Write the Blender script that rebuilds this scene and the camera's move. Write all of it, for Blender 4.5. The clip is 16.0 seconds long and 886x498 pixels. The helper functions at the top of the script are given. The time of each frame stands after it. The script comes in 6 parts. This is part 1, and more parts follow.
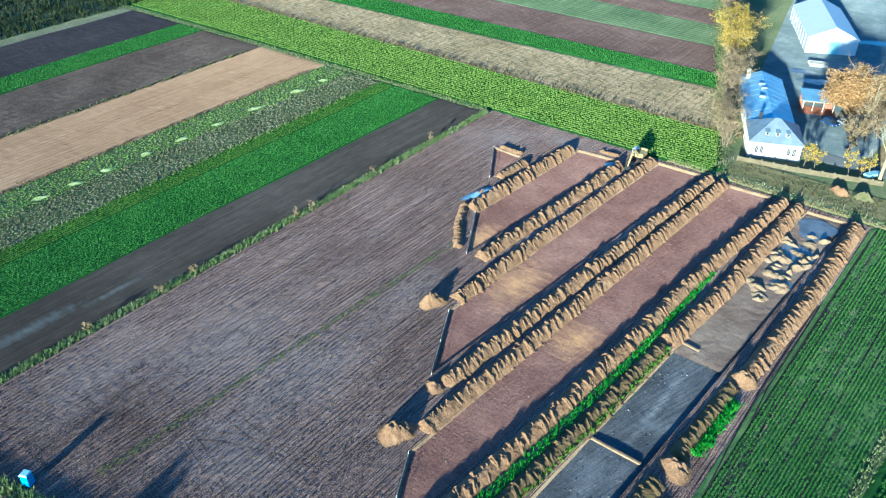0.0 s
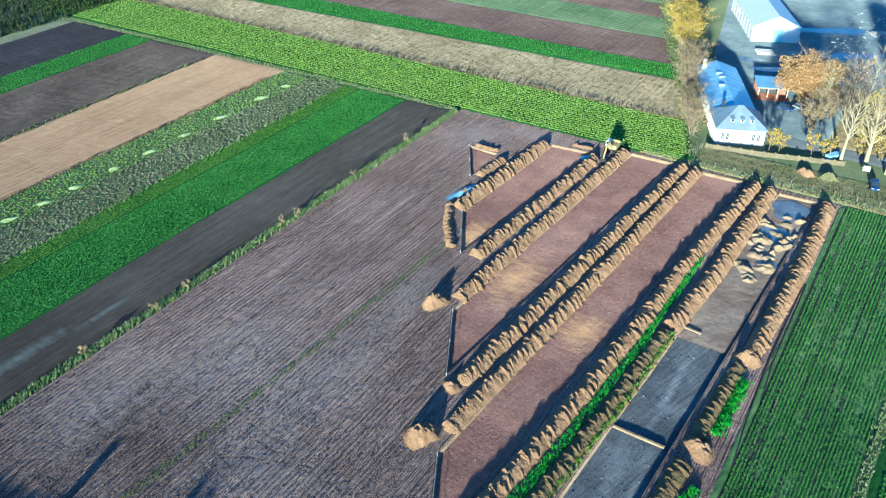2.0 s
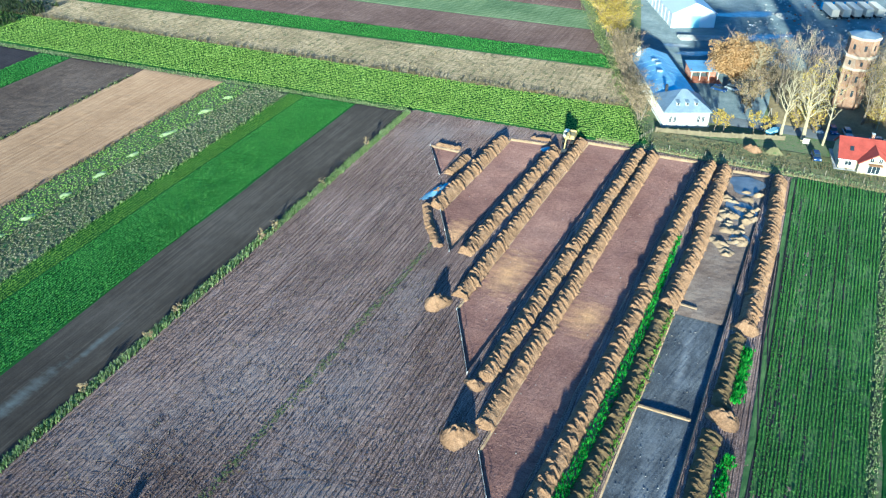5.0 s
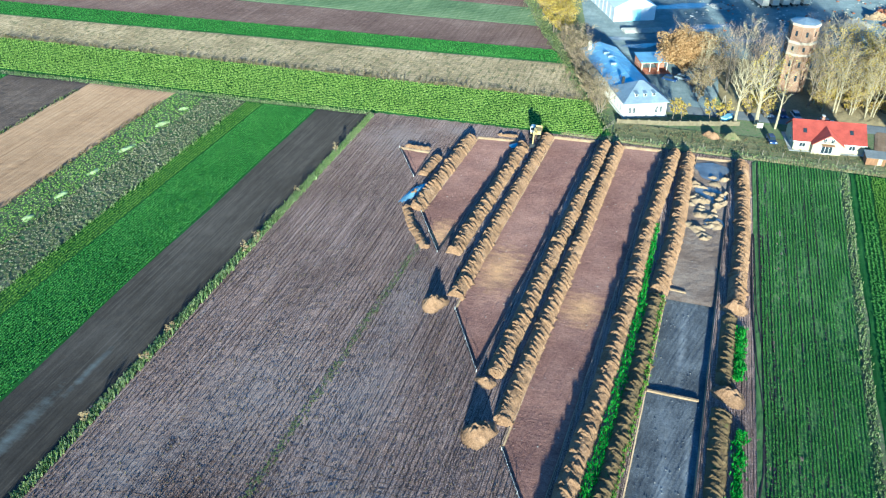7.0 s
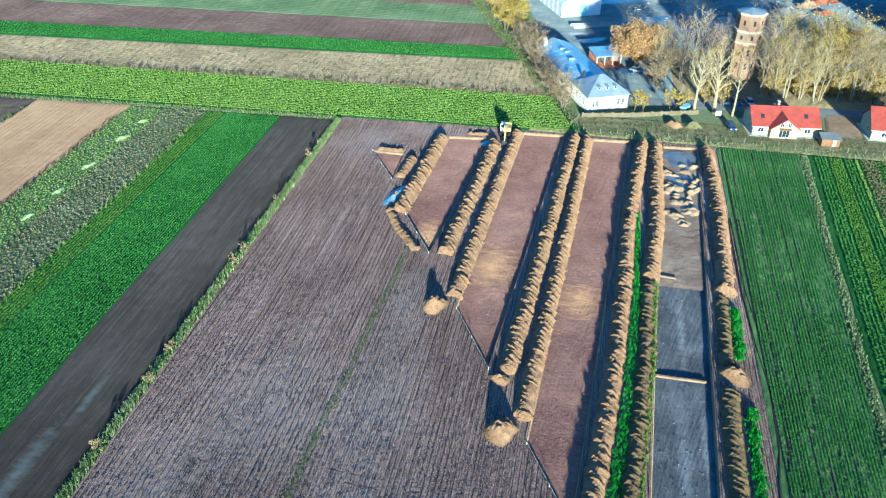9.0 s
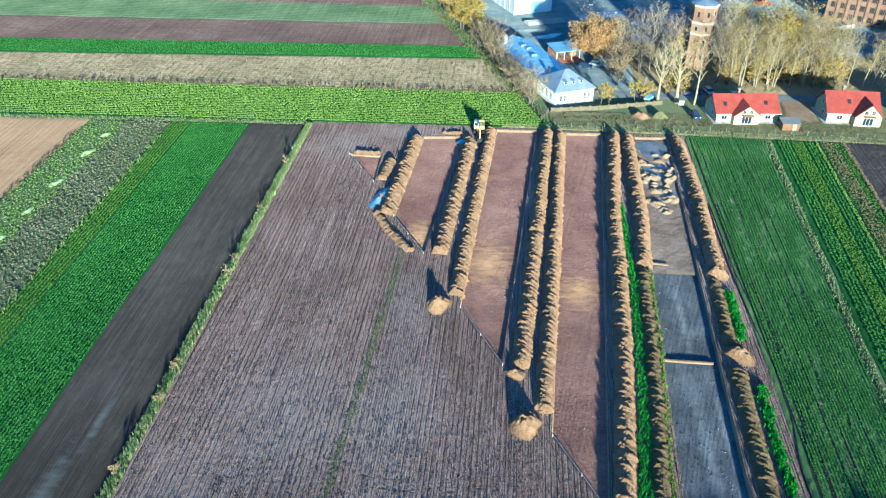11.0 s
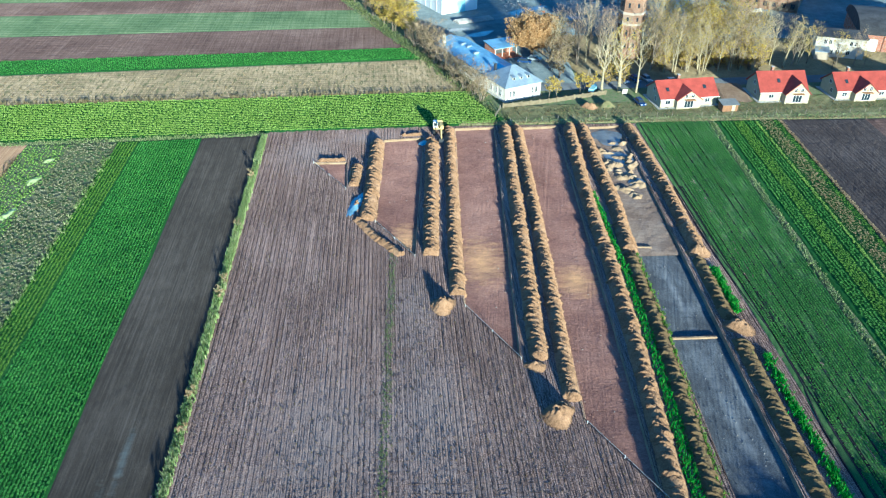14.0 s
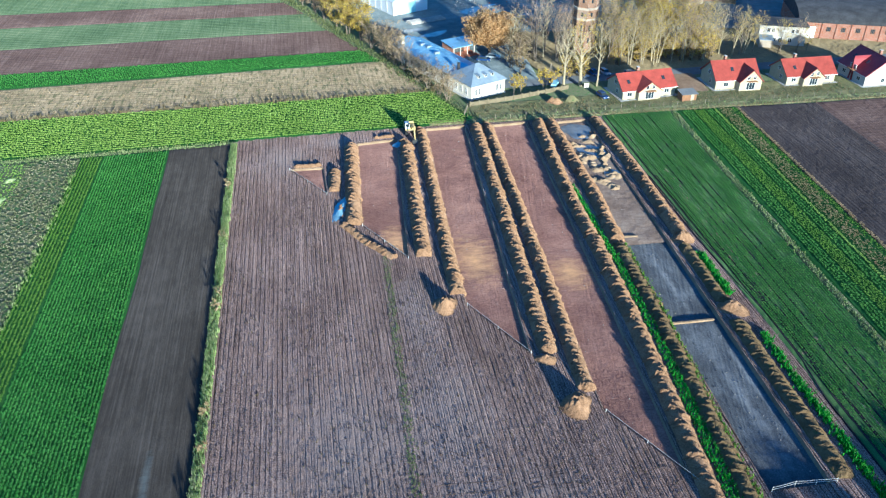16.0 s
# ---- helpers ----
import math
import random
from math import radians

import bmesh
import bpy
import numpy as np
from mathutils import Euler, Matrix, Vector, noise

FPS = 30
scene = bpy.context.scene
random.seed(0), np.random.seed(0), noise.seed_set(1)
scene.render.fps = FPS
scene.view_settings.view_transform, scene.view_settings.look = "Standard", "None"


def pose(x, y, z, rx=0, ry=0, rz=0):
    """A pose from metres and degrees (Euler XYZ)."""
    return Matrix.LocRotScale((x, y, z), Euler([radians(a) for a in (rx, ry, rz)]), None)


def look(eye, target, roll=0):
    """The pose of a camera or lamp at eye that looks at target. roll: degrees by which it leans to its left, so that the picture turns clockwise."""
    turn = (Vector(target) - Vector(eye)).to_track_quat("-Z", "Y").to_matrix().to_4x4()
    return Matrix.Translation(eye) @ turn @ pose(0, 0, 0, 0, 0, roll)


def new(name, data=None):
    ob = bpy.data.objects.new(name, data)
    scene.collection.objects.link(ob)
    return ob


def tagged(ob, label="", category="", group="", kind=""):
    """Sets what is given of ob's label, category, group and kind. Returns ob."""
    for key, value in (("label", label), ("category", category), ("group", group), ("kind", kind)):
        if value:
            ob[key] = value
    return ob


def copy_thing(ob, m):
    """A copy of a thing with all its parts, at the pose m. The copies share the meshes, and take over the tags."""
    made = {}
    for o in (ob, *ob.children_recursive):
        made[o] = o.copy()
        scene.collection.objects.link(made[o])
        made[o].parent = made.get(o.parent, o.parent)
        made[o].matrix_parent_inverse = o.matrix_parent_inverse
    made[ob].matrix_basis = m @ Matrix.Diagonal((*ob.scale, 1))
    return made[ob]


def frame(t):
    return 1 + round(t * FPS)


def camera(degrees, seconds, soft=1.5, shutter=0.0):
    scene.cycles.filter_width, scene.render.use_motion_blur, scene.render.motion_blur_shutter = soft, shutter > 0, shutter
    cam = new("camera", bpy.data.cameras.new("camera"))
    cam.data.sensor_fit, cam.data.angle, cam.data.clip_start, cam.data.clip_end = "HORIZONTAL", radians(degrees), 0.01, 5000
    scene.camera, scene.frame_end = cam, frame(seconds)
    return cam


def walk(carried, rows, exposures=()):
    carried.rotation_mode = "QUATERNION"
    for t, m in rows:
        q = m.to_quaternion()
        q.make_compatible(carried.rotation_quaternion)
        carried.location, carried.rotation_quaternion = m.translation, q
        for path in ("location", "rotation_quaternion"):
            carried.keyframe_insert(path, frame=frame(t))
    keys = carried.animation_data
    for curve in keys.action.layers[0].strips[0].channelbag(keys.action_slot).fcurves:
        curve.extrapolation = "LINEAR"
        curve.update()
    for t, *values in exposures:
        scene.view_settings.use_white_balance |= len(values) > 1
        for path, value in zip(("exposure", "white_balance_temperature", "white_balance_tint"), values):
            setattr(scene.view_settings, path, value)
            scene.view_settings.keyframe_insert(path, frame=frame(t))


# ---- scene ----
cam = camera(57.3, 16.0, soft=1.25)
METRES, EYE, TILT, LEAN, TURN = 96.7, 87.5, 0.0, 0.0, 37.8
ROWS = [
    (0.0, 0.0, 0.0, 0.0, 0.37, -33.9, -0.56),
    (0.5, -0.0317, 0.0003, -0.001, -1.07, -33.87, -0.58),
    (1.0, -0.0635, 0.0013, -0.0022, -2.58, -33.81, -0.61),
    (1.5, -0.095, 0.0032, -0.0031, -4.1, -33.78, -0.62),
    (2.0, -0.1264, 0.0055, -0.0042, -5.54, -33.74, -0.63),
    (2.5, -0.1575, 0.0091, -0.0053, -6.92, -33.71, -0.64),
    (3.0, -0.1888, 0.0137, -0.0063, -8.36, -33.68, -0.67),
    (3.5, -0.2195, 0.0189, -0.0074, -9.9, -33.64, -0.68),
    (4.0, -0.25, 0.0248, -0.0084, -11.41, -33.6, -0.69),
    (6.5, -0.4, 0.0651, -0.0121, -19.21, -33.44, -0.7),
    (7.0, -0.4295, 0.0759, -0.0127, -20.81, -33.39, -0.71),
    (7.5, -0.4588, 0.0877, -0.0132, -22.37, -33.36, -0.73),
    (8.0, -0.4876, 0.1002, -0.0135, -23.91, -33.33, -0.72),
    (8.5, -0.5165, 0.1133, -0.0141, -25.43, -33.29, -0.75),
    (9.0, -0.5448, 0.1269, -0.0148, -26.9, -33.26, -0.75),
    (11.5, -0.679, 0.2046, -0.0208, -34.1, -33.05, -0.75),
    (12.0, -0.7047, 0.2222, -0.0218, -35.55, -33.01, -0.75),
    (12.5, -0.73, 0.2406, -0.0226, -36.98, -32.98, -0.74),
    (13.0, -0.7548, 0.2601, -0.0232, -38.41, -32.94, -0.73),
    (13.5, -0.7794, 0.2804, -0.0237, -39.92, -32.9, -0.72),
    (14.0, -0.8031, 0.3009, -0.024, -41.46, -32.86, -0.7),
    (14.5, -0.8262, 0.3217, -0.0244, -42.95, -32.83, -0.69),
    (15.0, -0.8488, 0.3428, -0.0249, -44.4, -32.8, -0.67),
    (15.5, -0.8705, 0.3642, -0.0254, -45.86, -32.77, -0.65),
    (16.0, -0.8916, 0.3858, -0.0263, -47.32, -32.74, -0.64),
]
walk(cam, [(t, pose(0, 0, EYE, TILT, LEAN, TURN) @ pose(METRES * x, METRES * y, METRES * z, 90 + pitch, roll, yaw)) for t, x, y, z, yaw, pitch, roll in ROWS],
     exposures=[(0.0, 1.74, 4560, -12), (13.5, 1.69, 4580, -12), (16.0, 1.6, 4620, -4)])

# ---- light ----
SUN_EL, SUN_AZ = 9.5, 166.5          # height over the horizon, turn clockwise from +y
world = bpy.data.worlds.new("sky")
scene.world = world
world.use_nodes = True
_nt = world.node_tree
_sky = _nt.nodes.new("ShaderNodeTexSky")
_sky.sky_type, _sky.sun_disc = "NISHITA", False
_sky.sun_elevation, _sky.sun_rotation = radians(SUN_EL), radians(SUN_AZ)
_sky.ozone_density, _sky.dust_density = 5.0, 0.4
_nt.links.new(_sky.outputs[0], _nt.nodes["Background"].inputs[0])
_nt.nodes["Background"].inputs[1].default_value = 0.085
_sl = bpy.data.lights.new("sun", "SUN")
_sl.energy, _sl.angle, _sl.color = 4.3, radians(1.6), (1.0, 0.82, 0.59)
_toward = Vector((math.sin(radians(SUN_AZ)) * math.cos(radians(SUN_EL)), math.cos(radians(SUN_AZ)) * math.cos(radians(SUN_EL)), math.sin(radians(SUN_EL))))
sun = new("sun", _sl)
sun.matrix_world = look(_toward * 300, (0, 0, 0))


# ---- materials ----
def material(name, rough=0.9, metal=0.0, spec=0.2):
    m = bpy.data.materials.new(name)
    m.use_nodes = True
    b = m.node_tree.nodes["Principled BSDF"]
    b.inputs["Roughness"].default_value, b.inputs["Metallic"].default_value = rough, metal
    b.inputs["Specular IOR Level"].default_value = spec
    b.inputs["Diffuse Roughness"].default_value = 1.0 if rough > 0.55 else 0.0
    return m, m.node_tree, b


def link(nt, a, b):
    nt.links.new(a, b)


def value_of(nt, x, sock):
    if isinstance(x, (int, float)):
        sock.default_value = x
    else:
        link(nt, x, sock)


def mathn(nt, op, a, b=0.0, clamp=False):
    n = nt.nodes.new("ShaderNodeMath")
    n.operation, n.use_clamp = op, clamp
    value_of(nt, a, n.inputs[0]), value_of(nt, b, n.inputs[1])
    return n.outputs[0]


def coords(nt, scale=(1, 1, 1), turn=0.0):
    tc = nt.nodes.new("ShaderNodeTexCoord")
    mp = nt.nodes.new("ShaderNodeMapping")
    mp.inputs["Scale"].default_value = scale
    mp.inputs["Rotation"].default_value = (0, 0, radians(turn))
    link(nt, tc.outputs["Object"], mp.inputs["Vector"])
    return mp.outputs[0]


def noisen(nt, vec, scale, detail=4.0, rough=0.6):
    n = nt.nodes.new("ShaderNodeTexNoise")
    n.inputs["Scale"].default_value, n.inputs["Detail"].default_value, n.inputs["Roughness"].default_value = scale, detail, rough
    link(nt, vec, n.inputs["Vector"])
    return n.outputs["Fac"]


def ramp(nt, fac, stops):
    n = nt.nodes.new("ShaderNodeValToRGB")
    e = n.color_ramp.elements
    while len(e) < len(stops):
        e.new(0.5)
    for el, (p, c) in zip(e, stops):
        el.position, el.color = p, (*c, 1)
    link(nt, fac, n.inputs[0])
    return n.outputs[0]


def mix(nt, fac, a, b, mode="MIX"):
    n = nt.nodes.new("ShaderNodeMix")
    n.data_type, n.blend_type = "RGBA", mode
    value_of(nt, fac, n.inputs[0])
    for v, s in ((a, n.inputs[6]), (b, n.inputs[7])):
        if isinstance(v, tuple):
            s.default_value = (*v, 1)
        else:
            link(nt, v, s)
    return n.outputs[2]


def bump(nt, b, h, strength=0.5, dist=0.1):
    n = nt.nodes.new("ShaderNodeBump")
    n.inputs["Strength"].default_value, n.inputs["Distance"].default_value = strength, dist
    link(nt, h, n.inputs["Height"])
    link(nt, n.outputs[0], b.inputs["Normal"])


def soil(name, dark, mid, light, rows=0.0, turn=0.0, grain=1.6, patch=0.06, stretch=1.0, rel=0.6, weeds=None, weed_at=0.62, spots=(), spot_col=None, row_mark=0.14, crumbs=0.0, furrow=0.0):
    """Bare or stubbly ground: patches, grain, faint rows every so many metres running along y (turned), tufts, sandy spots."""
    m, nt, b = material(name, 0.95, 0, 0.1)
    v = coords(nt, (1, stretch, 1), turn)
    flat = coords(nt)
    big = noisen(nt, flat, patch, 5, 0.62)
    fine = noisen(nt, v, grain, 6, 0.7)
    crumb = noisen(nt, flat, 5.0, 4, 0.75)
    f = mathn(nt, "ADD", mathn(nt, "MULTIPLY", big, 0.5), mathn(nt, "ADD", mathn(nt, "MULTIPLY", fine, 0.3), mathn(nt, "MULTIPLY", crumb, 0.2 + crumbs)))
    f = mathn(nt, "SUBTRACT", f, crumbs * 0.5)
    h = mathn(nt, "ADD", fine, mathn(nt, "MULTIPLY", crumb, 0.3))
    if rows:
        sep = nt.nodes.new("ShaderNodeSeparateXYZ")
        link(nt, coords(nt, (1, 1, 1), turn), sep.inputs[0])
        wob = noisen(nt, v, 0.35, 2, 0.5)
        ph = mathn(nt, "ADD", mathn(nt, "MULTIPLY", sep.outputs[0], 2 * math.pi / rows), mathn(nt, "MULTIPLY", wob, 0.9))
        s = mathn(nt, "SINE", ph)
        amp = noisen(nt, coords(nt, (1, 0.08, 1), turn), 0.45, 2, 0.5)
        s = mathn(nt, "MULTIPLY", s, amp)
        f = mathn(nt, "ADD", f, mathn(nt, "MULTIPLY", s, row_mark))
        streak = noisen(nt, coords(nt, (1, 0.015, 1), turn), 2.2, 4, 0.75)
        f = mathn(nt, "ADD", f, mathn(nt, "MULTIPLY", mathn(nt, "SUBTRACT", streak, 0.5), 0.5))
        if furrow:
            thin_line = mathn(nt, "POWER", mathn(nt, "ADD", mathn(nt, "MULTIPLY", mathn(nt, "SINE", ph), 0.5), 0.5), 7.0)
            gap = noisen(nt, coords(nt, (1, 0.1, 1), turn), 0.9, 3, 0.6)
            cut = mathn(nt, "MULTIPLY", thin_line, mathn(nt, "MULTIPLY", mathn(nt, "SUBTRACT", gap, 0.3), 3.0, True))
            f = mathn(nt, "SUBTRACT", f, mathn(nt, "MULTIPLY", cut, furrow))
            h = mathn(nt, "SUBTRACT", h, mathn(nt, "MULTIPLY", cut, 2.0))
        h = mathn(nt, "ADD", h, mathn(nt, "ADD", mathn(nt, "MULTIPLY", s, 6.0 * row_mark), mathn(nt, "MULTIPLY", streak, 1.2)))
    col = ramp(nt, f, [(0.32, dark), (0.5, mid), (0.68, light)])
    if weeds:
        w = noisen(nt, v, 0.9, 6, 0.75)
        wf = mathn(nt, "MULTIPLY", mathn(nt, "SUBTRACT", w, weed_at), 9.0, True)
        col = mix(nt, wf, col, weeds)
    for (sx, sy, rx, ry) in spots:
        sub = nt.nodes.new("ShaderNodeVectorMath")
        sub.operation = "SUBTRACT"
        link(nt, flat, sub.inputs[0])
        sub.inputs[1].default_value = (sx, sy, 0)
        dv = nt.nodes.new("ShaderNodeVectorMath")
        dv.operation = "MULTIPLY"
        link(nt, sub.outputs[0], dv.inputs[0])
        dv.inputs[1].default_value = (1 / rx, 1 / ry, 0)
        ln = nt.nodes.new("ShaderNodeVectorMath")
        ln.operation = "LENGTH"
        link(nt, dv.outputs[0], ln.inputs[0])
        nz = noisen(nt, coords(nt, (1, 2.5, 1)), 0.35, 6, 0.7)
        d = mathn(nt, "ADD", ln.outputs["Value"], mathn(nt, "MULTIPLY", mathn(nt, "SUBTRACT", nz, 0.5), 2.2))
        sf = mathn(nt, "MULTIPLY", mathn(nt, "SUBTRACT", 1.0, d), 0.7, True)
        col = mix(nt, sf, col, spot_col)
    link(nt, col, b.inputs["Base Color"])
    bump(nt, b, h, rel, 0.12)
    return m


def leafy(name, dark, mid, light, thin=0.25):
    m, nt, b = material(name, 0.6, 0, 0.3)
    g = nt.nodes.new("ShaderNodeNewGeometry")
    n = noisen(nt, coords(nt), 0.12, 3, 0.6)
    f = mathn(nt, "ADD", mathn(nt, "MULTIPLY", g.outputs["Random Per Island"], 0.6), mathn(nt, "MULTIPLY", n, 0.4))
    col = ramp(nt, f, [(0.2, dark), (0.5, mid), (0.8, light)])
    link(nt, col, b.inputs["Base Color"])
    tr = nt.nodes.new("ShaderNodeBsdfTranslucent")
    link(nt, col, tr.inputs[0])
    mx = nt.nodes.new("ShaderNodeMixShader")
    mx.inputs[0].default_value = thin
    link(nt, b.outputs[0], mx.inputs[1]), link(nt, tr.outputs[0], mx.inputs[2])
    link(nt, mx.outputs[0], nt.nodes["Material Output"].inputs[0])
    return m


def plain(name, c, rough=0.7, metal=0.0, var=0.18, scale=0.8, rel=0.15, spec=0.3, stretch=(1, 1, 1)):
    """Painted, plastered, metal or other man-made surface with stains and a fine grain."""
    m, nt, b = material(name, rough, metal, spec)
    v = coords(nt, stretch)
    f = mathn(nt, "ADD", mathn(nt, "MULTIPLY", noisen(nt, v, scale, 5, 0.65), 0.65), mathn(nt, "MULTIPLY", noisen(nt, v, scale * 9, 3, 0.6), 0.35))
    lo, hi = tuple(x * (1 - var) for x in c), tuple(min(1, x * (1 + var)) for x in c)
    link(nt, ramp(nt, f, [(0.35, lo), (0.65, hi)]), b.inputs["Base Color"])
    bump(nt, b, f, rel, 0.03)
    return m


def brickwork(name, c1, c2, mortar):
    m, nt, b = material(name, 0.9, 0, 0.15)
    t = nt.nodes.new("ShaderNodeTexBrick")
    t.inputs["Color1"].default_value, t.inputs["Color2"].default_value, t.inputs["Mortar"].default_value = (*c1, 1), (*c2, 1), (*mortar, 1)
    t.inputs["Scale"].default_value = 1.0
    t.inputs["Brick Width"].default_value, t.inputs["Row Height"].default_value, t.inputs["Mortar Size"].default_value = 0.25, 0.075, 0.01
    tc = nt.nodes.new("ShaderNodeTexCoord")
    sep, cmb = nt.nodes.new("ShaderNodeSeparateXYZ"), nt.nodes.new("ShaderNodeCombineXYZ")
    link(nt, tc.outputs["Object"], sep.inputs[0])
    link(nt, mathn(nt, "ADD", sep.outputs[0], sep.outputs[1]), cmb.inputs[0]), link(nt, sep.outputs[2], cmb.inputs[1])
    link(nt, cmb.outputs[0], t.inputs["Vector"])
    st = noisen(nt, tc.outputs["Object"], 0.5, 5, 0.65)
    link(nt, mix(nt, 0.55, t.outputs["Color"], ramp(nt, st, [(0.3, (0.35, 0.3, 0.28)), (0.7, (1, 1, 1))]), "MULTIPLY"), b.inputs["Base Color"])
    bump(nt, b, t.outputs["Fac"], 0.2, 0.01)
    return m


M = {}
M["ground"] = soil("rough_ground", (0.08, 0.1, 0.05), (0.15, 0.16, 0.085), (0.24, 0.22, 0.13), weeds=(0.08, 0.16, 0.04), weed_at=0.52, crumbs=0.2)
M["stubble"] = soil("ploughed_soil", (0.085, 0.052, 0.041), (0.265, 0.172, 0.14), (0.5, 0.36, 0.3), rows=0.78, grain=3.4, patch=0.028, stretch=0.16, rel=1.0, row_mark=0.05, crumbs=1.1, weeds=(0.085, 0.05, 0.038), weed_at=0.6, furrow=0.14,
                    spots=[(-90, 57, 12, 18), (-75, 62, 8, 20), (-76, 88, 5, 14), (-70, 44, 12, 8), (-100, 40, 10, 14), (-99, 150, 10, 11), (-85, 158, 9, 5)], spot_col=(0.33, 0.255, 0.225))
M["darksoil"] = soil("dark_damp_soil", (0.036, 0.03, 0.025), (0.068, 0.056, 0.046), (0.12, 0.1, 0.084), rows=0.5, grain=0.9, patch=0.035, stretch=0.3, rel=0.4, row_mark=0.03, crumbs=0.15, weeds=(0.13, 0.08, 0.045), weed_at=0.68, spots=[(-118.6, 40, 1.6, 12), (-117.0, 56, 0.8, 7)], spot_col=(0.17, 0.18, 0.175))
M["navy"] = soil("black_soil", (0.02, 0.017, 0.02), (0.035, 0.03, 0.034), (0.06, 0.052, 0.055), rows=1.1, rel=0.5)
M["brown"] = soil("brown_soil", (0.06, 0.037, 0.031), (0.125, 0.08, 0.067), (0.21, 0.145, 0.12), rows=1.6, turn=90, rel=0.6, stretch=0.3, row_mark=0.05, crumbs=0.1)
M["dark_plough"] = soil("dark_ploughed_soil", (0.03, 0.024, 0.024), (0.062, 0.05, 0.048), (0.115, 0.094, 0.09), rows=0.9, rel=0.9, row_mark=0.05, crumbs=0.3)
M["brown_w"] = soil("brown_crumbly_soil", (0.05, 0.035, 0.028), (0.1, 0.073, 0.058), (0.175, 0.13, 0.105), rows=0.9, rel=0.9, row_mark=0.05, crumbs=0.2)
M["sand"] = soil("sandy_tilled_soil", (0.23, 0.135, 0.075), (0.38, 0.235, 0.135), (0.52, 0.345, 0.205), rows=1.4, rel=0.35, grain=2.6, stretch=0.05, patch=0.03, row_mark=0.05, crumbs=0.15)
M["straw"] = soil("dry_stubble", (0.15, 0.115, 0.065), (0.3, 0.225, 0.13), (0.46, 0.345, 0.21), rows=1.6, turn=90, stretch=0.3, rel=0.5, weeds=(0.13, 0.12, 0.06), weed_at=0.5, row_mark=0.06, crumbs=0.3)
M["greenfloor"] = soil("soil_under_crop", (0.02, 0.05, 0.012), (0.03, 0.09, 0.02), (0.06, 0.14, 0.035), rel=0.5)
M["greyfield"] = soil("grey_green_field", (0.055, 0.085, 0.04), (0.105, 0.145, 0.07), (0.19, 0.22, 0.12), rows=1.8, turn=90, stretch=0.3, rel=0.4)
M["weedfloor"] = soil("weedy_soil", (0.06, 0.065, 0.035), (0.12, 0.125, 0.07), (0.22, 0.21, 0.14), weeds=(0.06, 0.13, 0.04), weed_at=0.48, crumbs=0.2)
M["rows_e"] = soil("sown_soil_with_seedlings", (0.045, 0.085, 0.03), (0.085, 0.15, 0.05), (0.16, 0.23, 0.085), rows=0.9, stretch=0.3, rel=0.5, row_mark=0.04, crumbs=0.2)
M["dig"] = soil("trench_subsoil", (0.135, 0.065, 0.05), (0.305, 0.16, 0.122), (0.48, 0.275, 0.2), grain=0.8, patch=0.07, stretch=3.2, rel=1.0, crumbs=0.4, weeds=(0.17, 0.092, 0.078), weed_at=0.58,
                spots=[(-62.6, 103, 5.0, 10), (-46.0, 96, 4.4, 6.5), (-76.8, 111, 3.8, 7.5)], spot_col=(0.84, 0.48, 0.22))
M["clay"] = soil("grey_clay_floor", (0.055, 0.056, 0.062), (0.115, 0.117, 0.127), (0.24, 0.243, 0.255), grain=0.9, patch=0.1, stretch=0.25, rel=0.8, crumbs=0.35, spots=[(-28.6, 92, 0.9, 14), (-29.6, 60, 1.3, 18), (-26.5, 64, 0.6, 12)], spot_col=(0.3, 0.295, 0.3))
M["clay_n"] = soil("wet_sandy_trench_floor", (0.12, 0.08, 0.06), (0.24, 0.17, 0.13), (0.4, 0.31, 0.24), grain=0.8, patch=0.12, stretch=2.0, rel=0.8, crumbs=0.25)
M["spoil"] = soil("dumped_topsoil", (0.12, 0.068, 0.038), (0.29, 0.17, 0.092), (0.46, 0.285, 0.165), grain=3.0, patch=0.3, rel=1.0, crumbs=0.45)
M["spoil_weedy"] = soil("dumped_topsoil_with_weeds", (0.08, 0.052, 0.026), (0.18, 0.12, 0.06), (0.29, 0.2, 0.1), grain=3.0, patch=0.3, rel=1.0, weeds=(0.1, 0.13, 0.02), weed_at=0.58)
M["sandheap"] = soil("pale_sandy_spoil", (0.2, 0.135, 0.08), (0.36, 0.25, 0.15), (0.5, 0.37, 0.24), grain=1.8, patch=0.3, rel=0.9)
M["asphalt"] = plain("worn_asphalt", (0.15, 0.155, 0.16), 0.85, 0, 0.25, 0.25)
M["yard"] = soil("gravel_yard", (0.08, 0.105, 0.11), (0.17, 0.2, 0.205), (0.33, 0.355, 0.35), grain=0.4, patch=0.06, rel=0.5, crumbs=0.2)
M["rut"] = soil("pressed_soil", (0.08, 0.052, 0.042), (0.15, 0.1, 0.082), (0.25, 0.175, 0.145), crumbs=0.4)
M["litter"] = soil("leaf_strewn_ground", (0.12, 0.09, 0.05), (0.25, 0.19, 0.1), (0.38, 0.29, 0.15), grain=1.2, patch=0.12, weeds=(0.1, 0.14, 0.05), weed_at=0.6, crumbs=0.2)
M["dirt"] = soil("trodden_dirt", (0.13, 0.085, 0.055), (0.22, 0.15, 0.1), (0.32, 0.23, 0.16), grain=0.8, patch=0.15)
